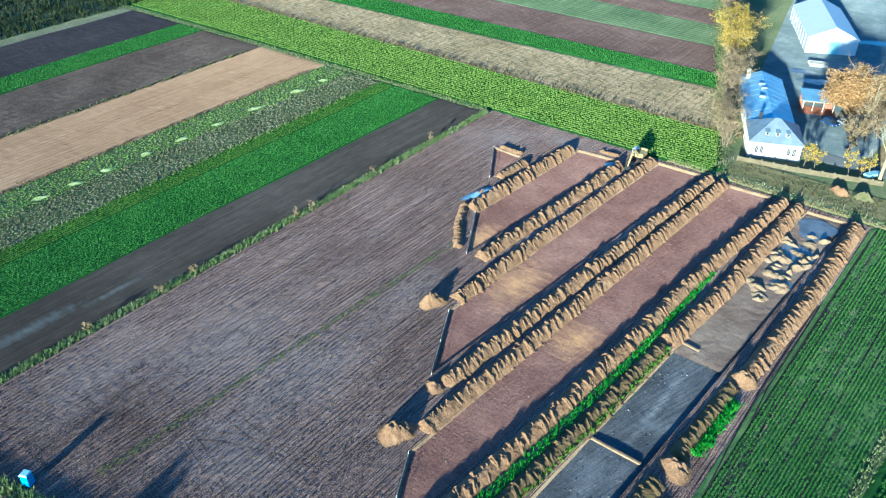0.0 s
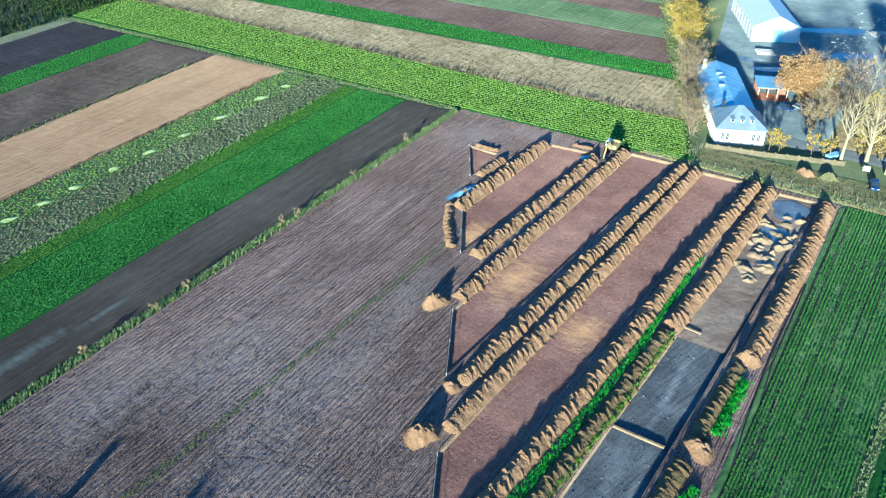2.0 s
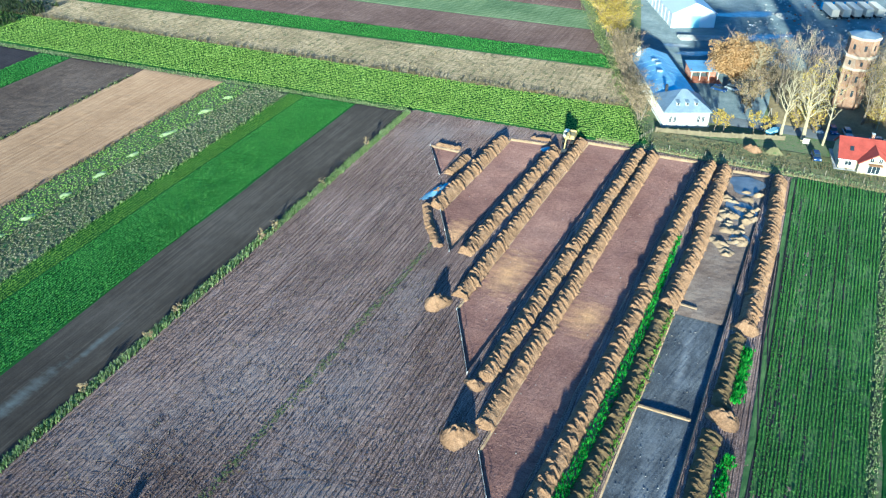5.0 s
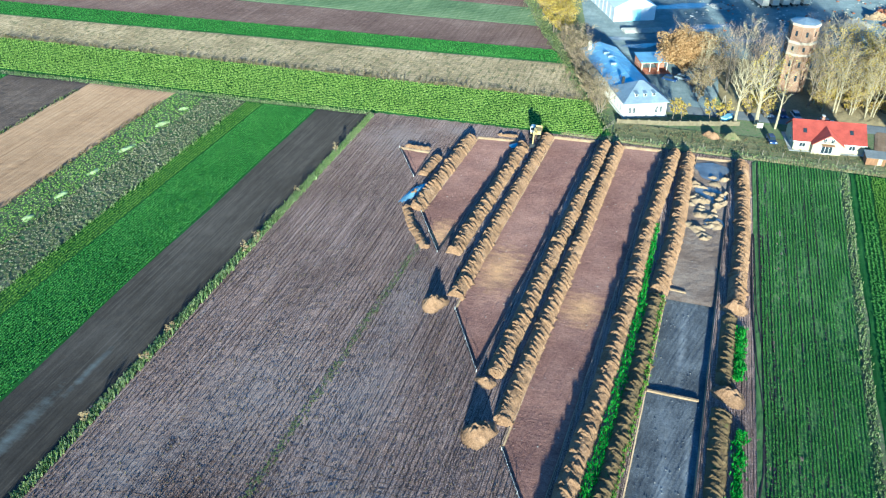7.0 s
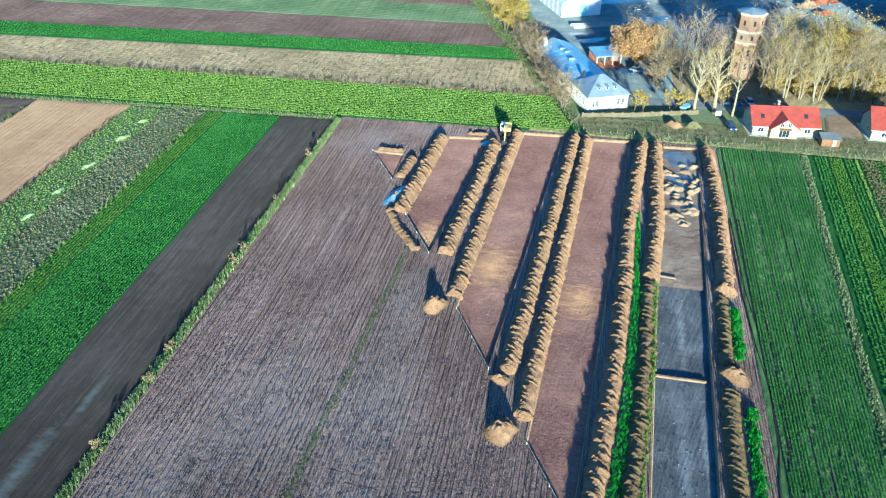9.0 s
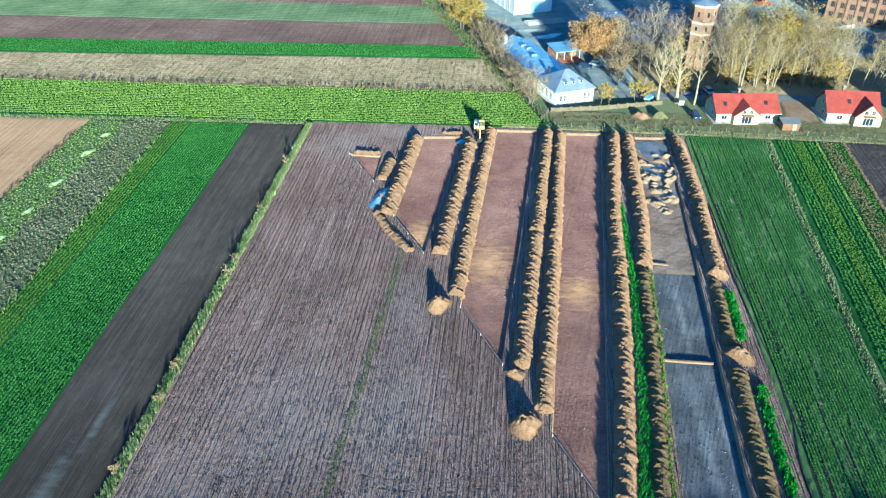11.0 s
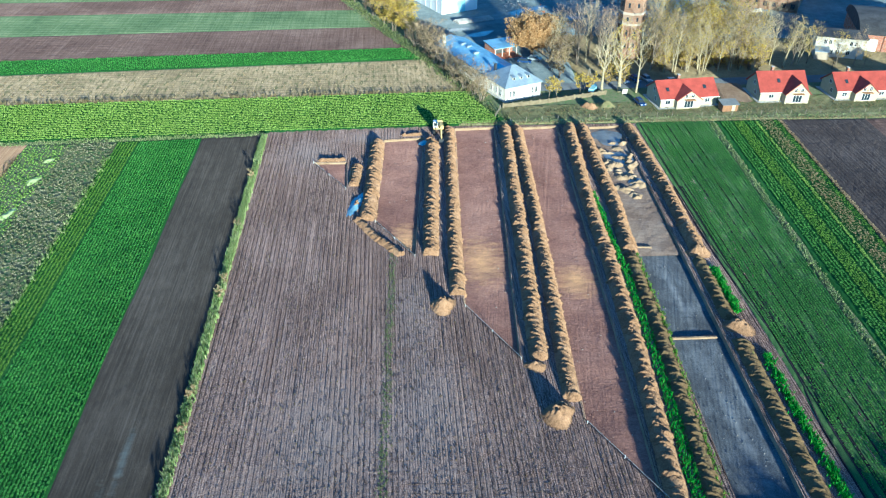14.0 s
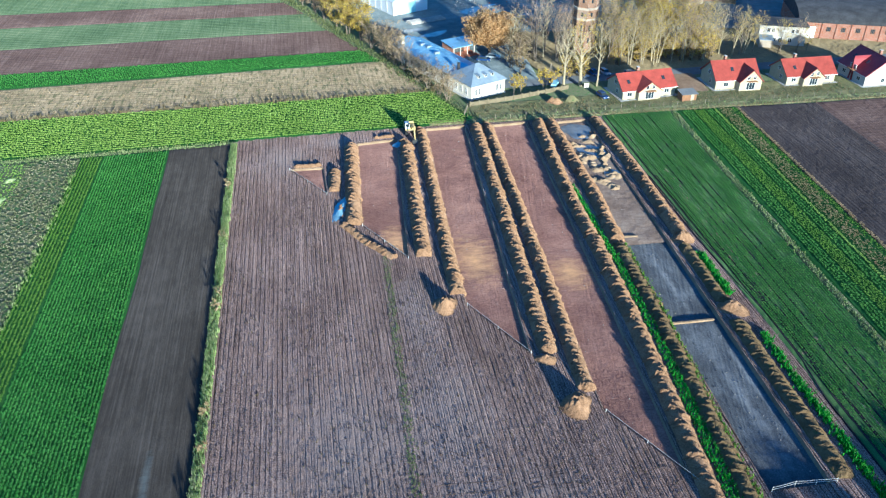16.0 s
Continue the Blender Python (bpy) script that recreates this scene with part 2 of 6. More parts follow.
M["lawn"] = soil("rough_lawn", (0.08, 0.09, 0.035), (0.16, 0.15, 0.07), (0.27, 0.22, 0.12), grain=1.5, patch=0.1, weeds=(0.06, 0.12, 0.035), weed_at=0.55, crumbs=0.15)
M["path"] = soil("field_path", (0.09, 0.09, 0.065), (0.16, 0.155, 0.11), (0.24, 0.22, 0.17), patch=0.1, weeds=(0.09, 0.14, 0.05), weed_at=0.5)
M["drysod"] = soil("dry_grassy_verge", (0.12, 0.13, 0.05), (0.26, 0.24, 0.11), (0.42, 0.37, 0.2), grain=1.2, patch=0.12, weeds=(0.09, 0.16, 0.04), weed_at=0.55)
M["white"] = plain("white_plaster", (0.56, 0.51, 0.43), 0.85, 0, 0.1)
M["cream"] = plain("cream_plaster", (0.5, 0.43, 0.28), 0.85, 0, 0.1)
M["wallcream"] = plain("weathered_cream_wall", (0.2, 0.16, 0.095), 0.9, 0, 0.3)
M["redroof"] = plain("red_roof_tiles", (0.29, 0.058, 0.042), 0.6, 0, 0.25, 0.6, 0.25, 0.3)
M["dredroof"] = plain("dark_red_roof_tiles", (0.24, 0.035, 0.045), 0.55, 0, 0.2, 0.6, 0.2, 0.4)
M["greyroof"] = plain("grey_metal_roof", (0.26, 0.31, 0.36), 0.5, 0.1, 0.25, 0.4, 0.15, 0.4)
M["blueroof"] = plain("blue_grey_sheet_roof", (0.3, 0.5, 0.66), 0.4, 0.1, 0.25, 0.3, 0.15, 0.5)
M["tent"] = plain("white_pvc_sheet", (0.75, 0.77, 0.78), 0.5, 0, 0.04, 0.2, 0.05)
M["tarblack"] = plain("dark_tar_roof", (0.045, 0.045, 0.05), 0.8, 0, 0.5, 0.3, 0.3)
M["brick"] = brickwork("tower_brick", (0.36, 0.2, 0.12), (0.29, 0.155, 0.09), (0.36, 0.3, 0.23))
M["redbrick"] = brickwork("red_brick", (0.45, 0.17, 0.09), (0.38, 0.13, 0.07), (0.45, 0.38, 0.32))
M["stoneband"] = plain("pale_stone", (0.42, 0.35, 0.27), 0.85)
M["glass"] = plain("window_glass", (0.03, 0.04, 0.05), 0.08, 0, 0.1, 1, 0.0, 0.6)
M["frame"] = plain("white_window_frame", (0.7, 0.68, 0.64), 0.5, 0, 0.05)
M["wood"] = plain("brown_wood", (0.28, 0.15, 0.075), 0.8, 0, 0.3, 2, 0.3, 0.2, (1, 1, 0.2))
M["postwood"] = plain("weathered_post", (0.24, 0.2, 0.15), 0.9, 0, 0.3)
M["rope"] = plain("white_barrier_tape", (0.55, 0.53, 0.5), 0.6, 0, 0.1)
M["bark"] = plain("grey_brown_bark", (0.2, 0.16, 0.12), 0.95, 0, 0.4, 1.5, 0.4, 0.1, (1, 1, 0.3))
M["birchbark"] = plain("pale_birch_bark", (0.36, 0.3, 0.19), 0.9, 0, 0.35, 1.2, 0.3, 0.1, (1, 1, 2))
M["yellowpaint"] = plain("yellow_machine_paint", (0.52, 0.38, 0.15), 0.5, 0, 0.2)
M["cabwhite"] = plain("white_machine_paint", (0.75, 0.74, 0.68), 0.45, 0, 0.1)
M["steel"] = plain("worn_dark_steel", (0.1, 0.1, 0.1), 0.5, 0.6, 0.3)
M["rubber"] = plain("black_rubber", (0.025, 0.025, 0.025), 0.85, 0, 0.2)
M["bluepaint"] = plain("blue_plastic", (0.05, 0.3, 0.6), 0.4, 0, 0.08)
M["cyanroof"] = plain("pale_cyan_plastic", (0.45, 0.75, 0.8), 0.4, 0, 0.05)
M["carblue"] = plain("dark_blue_car_paint", (0.03, 0.07, 0.2), 0.25, 0.2, 0.05, 1, 0.0, 0.6)
M["carsilver"] = plain("silver_car_paint", (0.45, 0.5, 0.55), 0.25, 0.4, 0.05, 1, 0.0, 0.6)
M["tarp"] = plain("blue_tarpaulin", (0.22, 0.37, 0.47), 0.5, 0, 0.3, 0.7, 0.6)
M["concrete"] = plain("grey_concrete", (0.4, 0.38, 0.35), 0.9, 0, 0.25)
M["rust"] = plain("rusty_scrap", (0.32, 0.12, 0.06), 0.8, 0.2, 0.4)
# pale grey base colour stands in for the sky mirrored in the puddles
m_w, nt_w, b_w = material("pale_still_water", 0.16, 0, 0.5)
link(nt_w, ramp(nt_w, noisen(nt_w, coords(nt_w), 0.3, 4), [(0.35, (0.17, 0.18, 0.185)), (0.65, (0.3, 0.31, 0.31))]), b_w.inputs["Base Color"])
bump(nt_w, b_w, noisen(nt_w, coords(nt_w), 2.0, 2), 0.03, 0.02)
M["water"] = m_w
M["crop"] = leafy("dark_green_crop", (0.04, 0.145, 0.016), (0.1, 0.3, 0.038), (0.21, 0.46, 0.09))
M["crop2"] = leafy("yellow_green_crop", (0.07, 0.16, 0.014), (0.15, 0.29, 0.026), (0.26, 0.41, 0.055))
M["cropn"] = leafy("bright_green_crop", (0.14, 0.25, 0.03), (0.29, 0.44, 0.065), (0.46, 0.6, 0.14))
M["crope"] = leafy("seedling_green", (0.045, 0.15, 0.018), (0.1, 0.26, 0.035), (0.21, 0.4, 0.075))
M["weed"] = leafy("mixed_weeds", (0.09, 0.13, 0.04), (0.25, 0.24, 0.1), (0.55, 0.5, 0.32))
M["verge"] = leafy("verge_grass", (0.11, 0.2, 0.04), (0.28, 0.36, 0.11), (0.52, 0.52, 0.28))
M["lime"] = leafy("lush_green_weeds", (0.03, 0.2, 0.015), (0.08, 0.36, 0.025), (0.16, 0.5, 0.05))
M["drygrass"] = leafy("dry_grass", (0.2, 0.13, 0.06), (0.36, 0.26, 0.13), (0.5, 0.4, 0.24))
M["orange"] = leafy("russet_leaves", (0.34, 0.2, 0.08), (0.54, 0.34, 0.15), (0.66, 0.46, 0.23), thin=0.45)
M["yellow"] = leafy("yellow_leaves", (0.28, 0.19, 0.03), (0.52, 0.38, 0.06), (0.68, 0.53, 0.12), thin=0.45)
M["olive"] = leafy("fading_leaves", (0.16, 0.125, 0.06), (0.28, 0.21, 0.1), (0.38, 0.3, 0.15), thin=0.45)
M["twig"] = plain("bare_twigs", (0.36, 0.26, 0.165), 0.95, 0, 0.3)
M["darkbush"] = leafy("dark_scrub", (0.02, 0.035, 0.012), (0.05, 0.07, 0.025), (0.11, 0.12, 0.05))
M["cabbage"] = leafy("pale_vegetables", (0.4, 0.46, 0.17), (0.58, 0.65, 0.28), (0.72, 0.77, 0.42))
M["sod"] = leafy("olive_grass", (0.09, 0.115, 0.035), (0.18, 0.21, 0.07), (0.32, 0.33, 0.13))
m_c, nt_c, b_c = material("dry_soil_clod", 0.95, 0, 0.1)
g_c = nt_c.nodes.new("ShaderNodeNewGeometry")
link(nt_c, ramp(nt_c, g_c.outputs["Random Per Island"], [(0.1, (0.06, 0.04, 0.032)), (0.7, (0.15, 0.1, 0.08)), (1.0, (0.27, 0.2, 0.165))]), b_c.inputs["Base Color"])
M["clod"] = m_c
M["stone"] = plain("pale_stones", (0.4, 0.36, 0.31), 0.9)


# ---- builders ----
def to_mesh(name, verts, faces, mat, parent=None, label="", smooth=False):
    me = bpy.data.meshes.new(name)
    me.from_pydata([tuple(v) for v in verts], [], faces)
    me.materials.append(mat)
    if smooth:
        me.polygons.foreach_set("use_smooth", [True] * len(me.polygons))
    me.update()
    ob = new(name, me)
    ob.parent = parent
    return tagged(ob, label)


def quick_mesh(name, V, F, mat, smooth=False):
    """A mesh of numpy vertices and equal-sided faces."""
    me = bpy.data.meshes.new(name)
    n, k = F.shape
    me.vertices.add(len(V))
    me.vertices.foreach_set("co", np.ascontiguousarray(V, dtype=np.float32).ravel())
    me.loops.add(n * k)
    me.loops.foreach_set("vertex_index", np.ascontiguousarray(F, dtype=np.int32).ravel())
    me.polygons.add(n)
    me.polygons.foreach_set("loop_start", np.arange(0, n * k, k, dtype=np.int32))
    me.polygons.foreach_set("use_smooth", np.full(n, smooth))
    me.materials.append(mat)
    me.update(calc_edges=True)
    me.validate()
    return new(name, me)


class Shape:
    """Collects boxes, prisms and tubes into one mesh."""
    def __init__(self):
        self.v, self.f = [], []

    def add(self, verts, faces):
        k = len(self.v)
        self.v += [Vector(p) for p in verts]
        self.f += [tuple(i + k for i in f) for f in faces]
        return self

    def box(self, x, y, z, sx, sy, sz, turn=0.0, bevel=0.0):
        """A box on its base centre (x, y, z); with a bevel its upper edges are chamfered."""
        c, s = math.cos(radians(turn)), math.sin(radians(turn))
        hx, hy = sx / 2, sy / 2
        rings = [(0, 0), (sz - bevel, 0), (sz, bevel)] if bevel else [(0, 0), (sz, 0)]
        vs, fs = [], []
        for h, inn in rings:
            for px, py in ((-hx + inn, -hy + inn), (hx - inn, -hy + inn), (hx - inn, hy - inn), (-hx + inn, hy - inn)):
                vs.append((x + c * px - s * py, y + s * px + c * py, z + h))
        for r in range(len(rings) - 1):
            for i in range(4):
                j = (i + 1) % 4
                fs.append((r * 4 + i, r * 4 + j, r * 4 + 4 + j, r * 4 + 4 + i))
        t = (len(rings) - 1) * 4
        fs += [(3, 2, 1, 0), (t, t + 1, t + 2, t + 3)]
        return self.add(vs, fs)

    def prism(self, pts, z0, z1):
        n = len(pts)
        vs = [(p[0], p[1], z0) for p in pts] + [(p[0], p[1], z1) for p in pts]
        fs = [tuple(reversed(range(n))), tuple(range(n, 2 * n))] + [(i, (i + 1) % n, n + (i + 1) % n, n + i) for i in range(n)]
        return self.add(vs, fs)

    def tube(self, a, b, ra, rb, n=6, caps=True):
        a, b = Vector(a), Vector(b)
        d = (b - a).normalized()
        u = d.orthogonal().normalized()
        w = d.cross(u)
        vs = [p + r * (math.cos(2 * math.pi * i / n) * u + math.sin(2 * math.pi * i / n) * w) for p, r in ((a, ra), (b, rb)) for i in range(n)]
        fs = [(i, (i + 1) % n, n + (i + 1) % n, n + i) for i in range(n)]
        if caps:
            fs += [tuple(reversed(range(n))), tuple(range(n, 2 * n))]
        return self.add(vs, fs)

    def slab(self, pts, thick):
        """A plate of that thickness under a flat polygon in space."""
        pts = [Vector(p) for p in pts]
        nrm = (pts[1] - pts[0]).cross(pts[2] - pts[0]).normalized()
        if nrm.z < 0:
            pts.reverse()
            nrm = -nrm
        n = len(pts)
        return self.add(pts + [p - nrm * thick for p in pts], [tuple(range(n)), tuple(reversed(range(n, 2 * n)))] + [((i + 1) % n, i, n + i, n + (i + 1) % n) for i in range(n)])

    def make(self, name, mat, parent=None, label="", smooth=False):
        return to_mesh(name, self.v, self.f, mat, parent, label, smooth)


def empty(name, m, label="", category="", group="", kind=""):
    ob = new(name)
    ob.matrix_world = m
    return tagged(ob, label, category, group, kind)


def hash_noise(x, y, scale, seed=0.0):
    """Smooth value noise in numpy, about -1 to 1."""
    x, y = x * scale + seed * 17.3, y * scale + seed * 9.1
    xi, yi = np.floor(x), np.floor(y)
    fx, fy = x - xi, y - yi
    fx, fy = fx * fx * (3 - 2 * fx), fy * fy * (3 - 2 * fy)

    def h(a, b):
        q = np.sin(a * 127.1 + b * 311.7) * 43758.5453
        return 2 * (q - np.floor(q)) - 1
    return (h(xi, yi) * (1 - fx) + h(xi + 1, yi) * fx) * (1 - fy) + (h(xi, yi + 1) * (1 - fx) + h(xi + 1, yi + 1) * fx) * fy


def grid_faces(nu, nv):
    i = np.arange((nu - 1) * (nv - 1))
    a = (i // (nv - 1)) * nv + i % (nv - 1)
    return np.stack([a, a + nv, a + nv + 1, a + 1], 1)


def strip_field(name, left, right, mat, label, category, z=0.03, step=1.0, across=24, rel=0.04, rows=0, kind="structure"):
    """A field between two lines, each two points (x, y); its sheet has clods and, if asked, as many ridges."""
    (x0, y0), (x1, y1) = left
    (x2, y2), (x3, y3) = right
    n = max(2, int(max(math.dist(*left), math.dist(*right)) / step))
    s, t = np.meshgrid(np.linspace(0, 1, n), np.linspace(0, 1, across), indexing="ij")
    X = (x0 + (x1 - x0) * s) * (1 - t) + (x2 + (x3 - x2) * s) * t
    Y = (y0 + (y1 - y0) * s) * (1 - t) + (y2 + (y3 - y2) * s) * t
    wob = hash_noise(X, Y, 0.11, 3) * 0.35
    Z = z + rel * (hash_noise(X, Y, 0.9, 1) + 0.5 * hash_noise(X, Y, 2.3, 2)) * 0.5 + rel * 0.5
    if rows:
        Z = Z + rel * np.sin(2 * math.pi * rows * t)
    e = (s == 0) | (s == 1) | (t == 0) | (t == 1)
    Z = np.where(e, z - 0.06, Z)
    X = X + np.where((t == 0) | (t == 1), wob, 0)
    Y = Y + np.where((s == 0) | (s == 1), wob, 0)
    ob = quick_mesh(name, np.stack([X, Y, Z], -1).reshape(-1, 3), grid_faces(n, across), mat)
    return tagged(ob, label, category, kind=kind)


def rosette(n=5, r=0.5, h=0.35):
    """A small plant of n bent leaves: vertices and triangles."""
    v, f = [], []
    for i in range(n):
        a = 2 * math.pi * i / n
        c, s = math.cos(a), math.sin(a)
        w = 0.32 * r
        v += [(0, 0, 0.0), (c * r * 0.6 - s * w, s * r * 0.6 + c * w, h), (c * r * 0.6 + s * w, s * r * 0.6 - c * w, h), (c * r, s * r, h * 0.75)]
        k = 4 * i
        f += [(k, k + 2, k + 1), (k + 1, k + 2, k + 3)]
    return np.array(v), np.array(f)


def tuft(n=7, r=0.25, h=0.8, seed=0):
    rng = random.Random(seed)
    v, f = [], []
    for i in range(n):
        a = rng.uniform(0, 6.28)
        c, s, w = math.cos(a), math.sin(a), 0.16 * r + 0.03
        q, hh = r * rng.uniform(0.3, 1.2), h * rng.uniform(0.6, 1.1)
        v += [(-s * w, c * w, 0), (s * w, -c * w, 0), (c * q, s * q, hh)]
        f += [(3 * i, 3 * i + 1, 3 * i + 2)]
    return np.array(v), np.array(f)


def scatter(name, shape, P, mat, label, category, size=(0.8, 1.2), seed=1, parent=None, kind="stuff"):
    """One mesh of many copies of a small shape at the points P (x, y, z)."""
    rng = np.random.default_rng(seed)
    V, F = shape
    n = len(P)
    a, sc = rng.uniform(0, 6.283, n), rng.uniform(size[0], size[1], n)
    c, s = np.cos(a) * sc, np.sin(a) * sc
    X = c[:, None] * V[None, :, 0] - s[:, None] * V[None, :, 1] + P[:, 0:1]
    Y = s[:, None] * V[None, :, 0] + c[:, None] * V[None, :, 1] + P[:, 1:2]
    Z = sc[:, None] * V[None, :, 2] * rng.uniform(0.8, 1.2, n)[:, None] + P[:, 2:3]
    FF = (F[None] + (np.arange(n) * len(V))[:, None, None]).reshape(-1, F.shape[1])
    ob = quick_mesh(name, np.stack([X, Y, Z], -1).reshape(-1, 3), FF, mat)
    ob.parent = parent
    return tagged(ob, label, category, kind=kind)


def row_points(left, right, rows, gap, jit=0.12, z=0.04, seed=1, keep=1.0):
    """Points along rows that run from line's start to end, between two lines."""
    rng = np.random.default_rng(seed)
    (x0, y0), (x1, y1) = left
    (x2, y2), (x3, y3) = right
    n = int(math.dist(*left) / gap)
    s, t = np.meshgrid((np.arange(n) + 0.5) / n, (np.arange(rows) + 0.5) / rows, indexing="ij")
    X = ((x0 + (x1 - x0) * s) * (1 - t) + (x2 + (x3 - x2) * s) * t).ravel()
    Y = ((y0 + (y1 - y0) * s) * (1 - t) + (y2 + (y3 - y2) * s) * t).ravel()
    X, Y = X + rng.normal(0, jit, len(X)), Y + rng.normal(0, jit, len(X))
    P = np.stack([X, Y, np.full(len(X), z)], 1)
    return P[rng.random(len(P)) < keep]


def along(line, s):
    """The place at the share s of a bent line."""
    seg = [math.dist(a, b) for a, b in zip(line, line[1:])]
    d = s * sum(seg)
    for (a, b), l in zip(zip(line, line[1:]), seg):
        if d <= l or b is line[-1]:
            q = d / l
            return Vector((a[0] + (b[0] - a[0]) * q, a[1] + (b[1] - a[1]) * q)), Vector((b[0] - a[0], b[1] - a[1])).normalized()
        d -= l


def length(line):
    return sum(math.dist(a, b) for a, b in zip(line, line[1:]))


def lump_mesh(seed, mat):
    """One bucket load of earth, 2 wide (x), 2 long (y), 1 high: a rounded back with a steep lip and trickled furrows."""
    n, m = 19, 15
    u, v = np.meshgrid(np.linspace(-1.08, 1.08, n), np.linspace(-1.08, 1.08, m), indexing="ij")
    w = v + 0.22 * u * u - 0.1 + 0.12 * hash_noise(u, v, 1.6, seed + 2)
    w = np.where(w > 0, w * 1.25, w * 0.95)
    d = np.sqrt(np.abs(u) ** 2.6 + np.abs(w) ** 2.0)
    Z = np.maximum(1.0 - d ** 1.55, -0.3)
    body = np.clip(Z * 2 + 0.3, 0, 1)
    Z = Z + body * (0.16 * hash_noise(u, v, 1.9, seed) + 0.12 * hash_noise(u * 0.6, v + 0.2 * u * u, 5.2, seed + 5) + 0.07 * hash_noise(u, v, 8.3, seed + 6))
    X = u + body * 0.08 * hash_noise(u, v, 3.1, seed + 9)
    Y = v + body * 0.1 * hash_noise(u, v, 3.1, seed + 13)
    ob = quick_mesh("earth_lump", np.stack([X, Y, Z], -1).reshape(-1, 3), grid_faces(n, m), mat)
    me = ob.data
    bpy.data.objects.remove(ob)
    return me


LUMPS = {}


def berm(name, line, width, high, mat, label, pitch=1.25, seed=1, step=0.4, group="spoil berms", lean=0.35):
    """A bank of earth along a bent line: a low core and the bucket loads tipped over it."""
    rng = np.random.default_rng(seed)
    width, high, L = width * 0.94, high * 0.7, length(line)
    ns, nt_ = max(8, int(L / step)), 13
    S, T = np.linspace(-0.3, L + 0.3, ns), np.linspace(-1.1, 1.1, nt_)
    SS, TT = np.meshgrid(S, T, indexing="ij")
    end = np.clip(np.minimum(S + 0.4, L + 0.4 - S) / (0.4 * width), 0, 1)[:, None]
    cen = [along(line, min(max(q / L, 0), 1)) for q in S]
    C = np.array([[c[0].x, c[0].y] for c in cen])
    D = np.array([[c[1].x, c[1].y] for c in cen])
    N = np.stack([D[:, 1], -D[:, 0]], 1)
    X = C[:, 0:1] + N[:, 0:1] * TT * width / 2
    Y = C[:, 1:2] + N[:, 1:2] * TT * width / 2
    Z = high * (0.88 * end * (1 - np.abs(TT) ** 1.6)) + 0.13 * hash_noise(X, Y, 1.3, seed) + 0.06 * hash_noise(X, Y, 3.1, seed + 1)
    Z = np.where(np.abs(TT) > 1.0, -0.3, Z)
    core = quick_mesh(name, np.stack([X, Y, Z], -1).reshape(-1, 3), grid_faces(ns, nt_), mat)
    tagged(core, label, "earth bank", group)
    if mat.name not in LUMPS:
        LUMPS[mat.name] = [lump_mesh(7 * q + 1, mat) for q in range(9)]
    k = max(2, int(L / pitch))
    for i in range(k):
        q = (i + 0.5) / k + rng.uniform(-0.25, 0.25) / k
        c, d = along(line, q)
        nrm = Vector((d.y, -d.x))
        c = c + nrm * rng.uniform(-0.1, 0.1) * width
        ob = new("earth_lump", LUMPS[mat.name][int(rng.integers(9))])
        ob.parent = core
        a = math.degrees(math.atan2(nrm.y, nrm.x)) - math.degrees(lean) + rng.uniform(-14, 14)
        sx, sy, sz = width * rng.uniform(0.44, 0.54), pitch * rng.uniform(0.5, 0.95), high * rng.uniform(0.92, 1.12)
        ob.matrix_local = Matrix.Translation((c.x, c.y, -0.04)) @ pose(0, 0, 0, rng.uniform(-6, 6), rng.uniform(-6, 6), a) @ Matrix.Diagonal((sx, sy, sz, 1))
    return core


def heap(name, x, y, r, high, mat, label, seed=1, z=0.0, group="", n=26, category="earth heap", oval=1.0, turn=0.0):
    """A mound of loose earth with an uneven foot."""
    q, a = np.meshgrid(np.linspace(0, 1.1, n // 2), np.linspace(0, 2 * math.pi, n * 2, endpoint=False), indexing="ij")
    rr = r * q * (1 + 0.16 * np.sin(a * 2 + seed) + 0.1 * np.sin(a * 3 + 2.1 * seed))
    c, s = math.cos(radians(turn)), math.sin(radians(turn))
    lx, ly = rr * np.cos(a), rr * np.sin(a) * oval
    X, Y = x + c * lx - s * ly, y + s * lx + c * ly
    Z = z + high * (np.cos(np.clip(q, 0, 1) * math.pi) * 0.5 + 0.5) ** 0.85 - 0.3 * np.clip(q - 0.95, 0, 1)
    Z = Z + (1 - q) * high * 0.42 * (hash_noise(X, Y, 1.1, seed) + 0.6 * hash_noise(X, Y, 2.9, seed + 3)) * (q < 1)
    Z = np.where(q > 1.05, z - 0.15, Z)
    nu, nv = q.shape
    i = np.arange((nu - 1) * nv)
    a0 = (i // nv) * nv + i % nv
    b0 = (i // nv) * nv + (i % nv + 1) % nv
    F = np.stack([a0, a0 + nv, b0 + nv, b0], 1)
    ob = quick_mesh(name, np.stack([X, Y, Z], -1).reshape(-1, 3), F, mat, True)
    return tagged(ob, label, category, group)


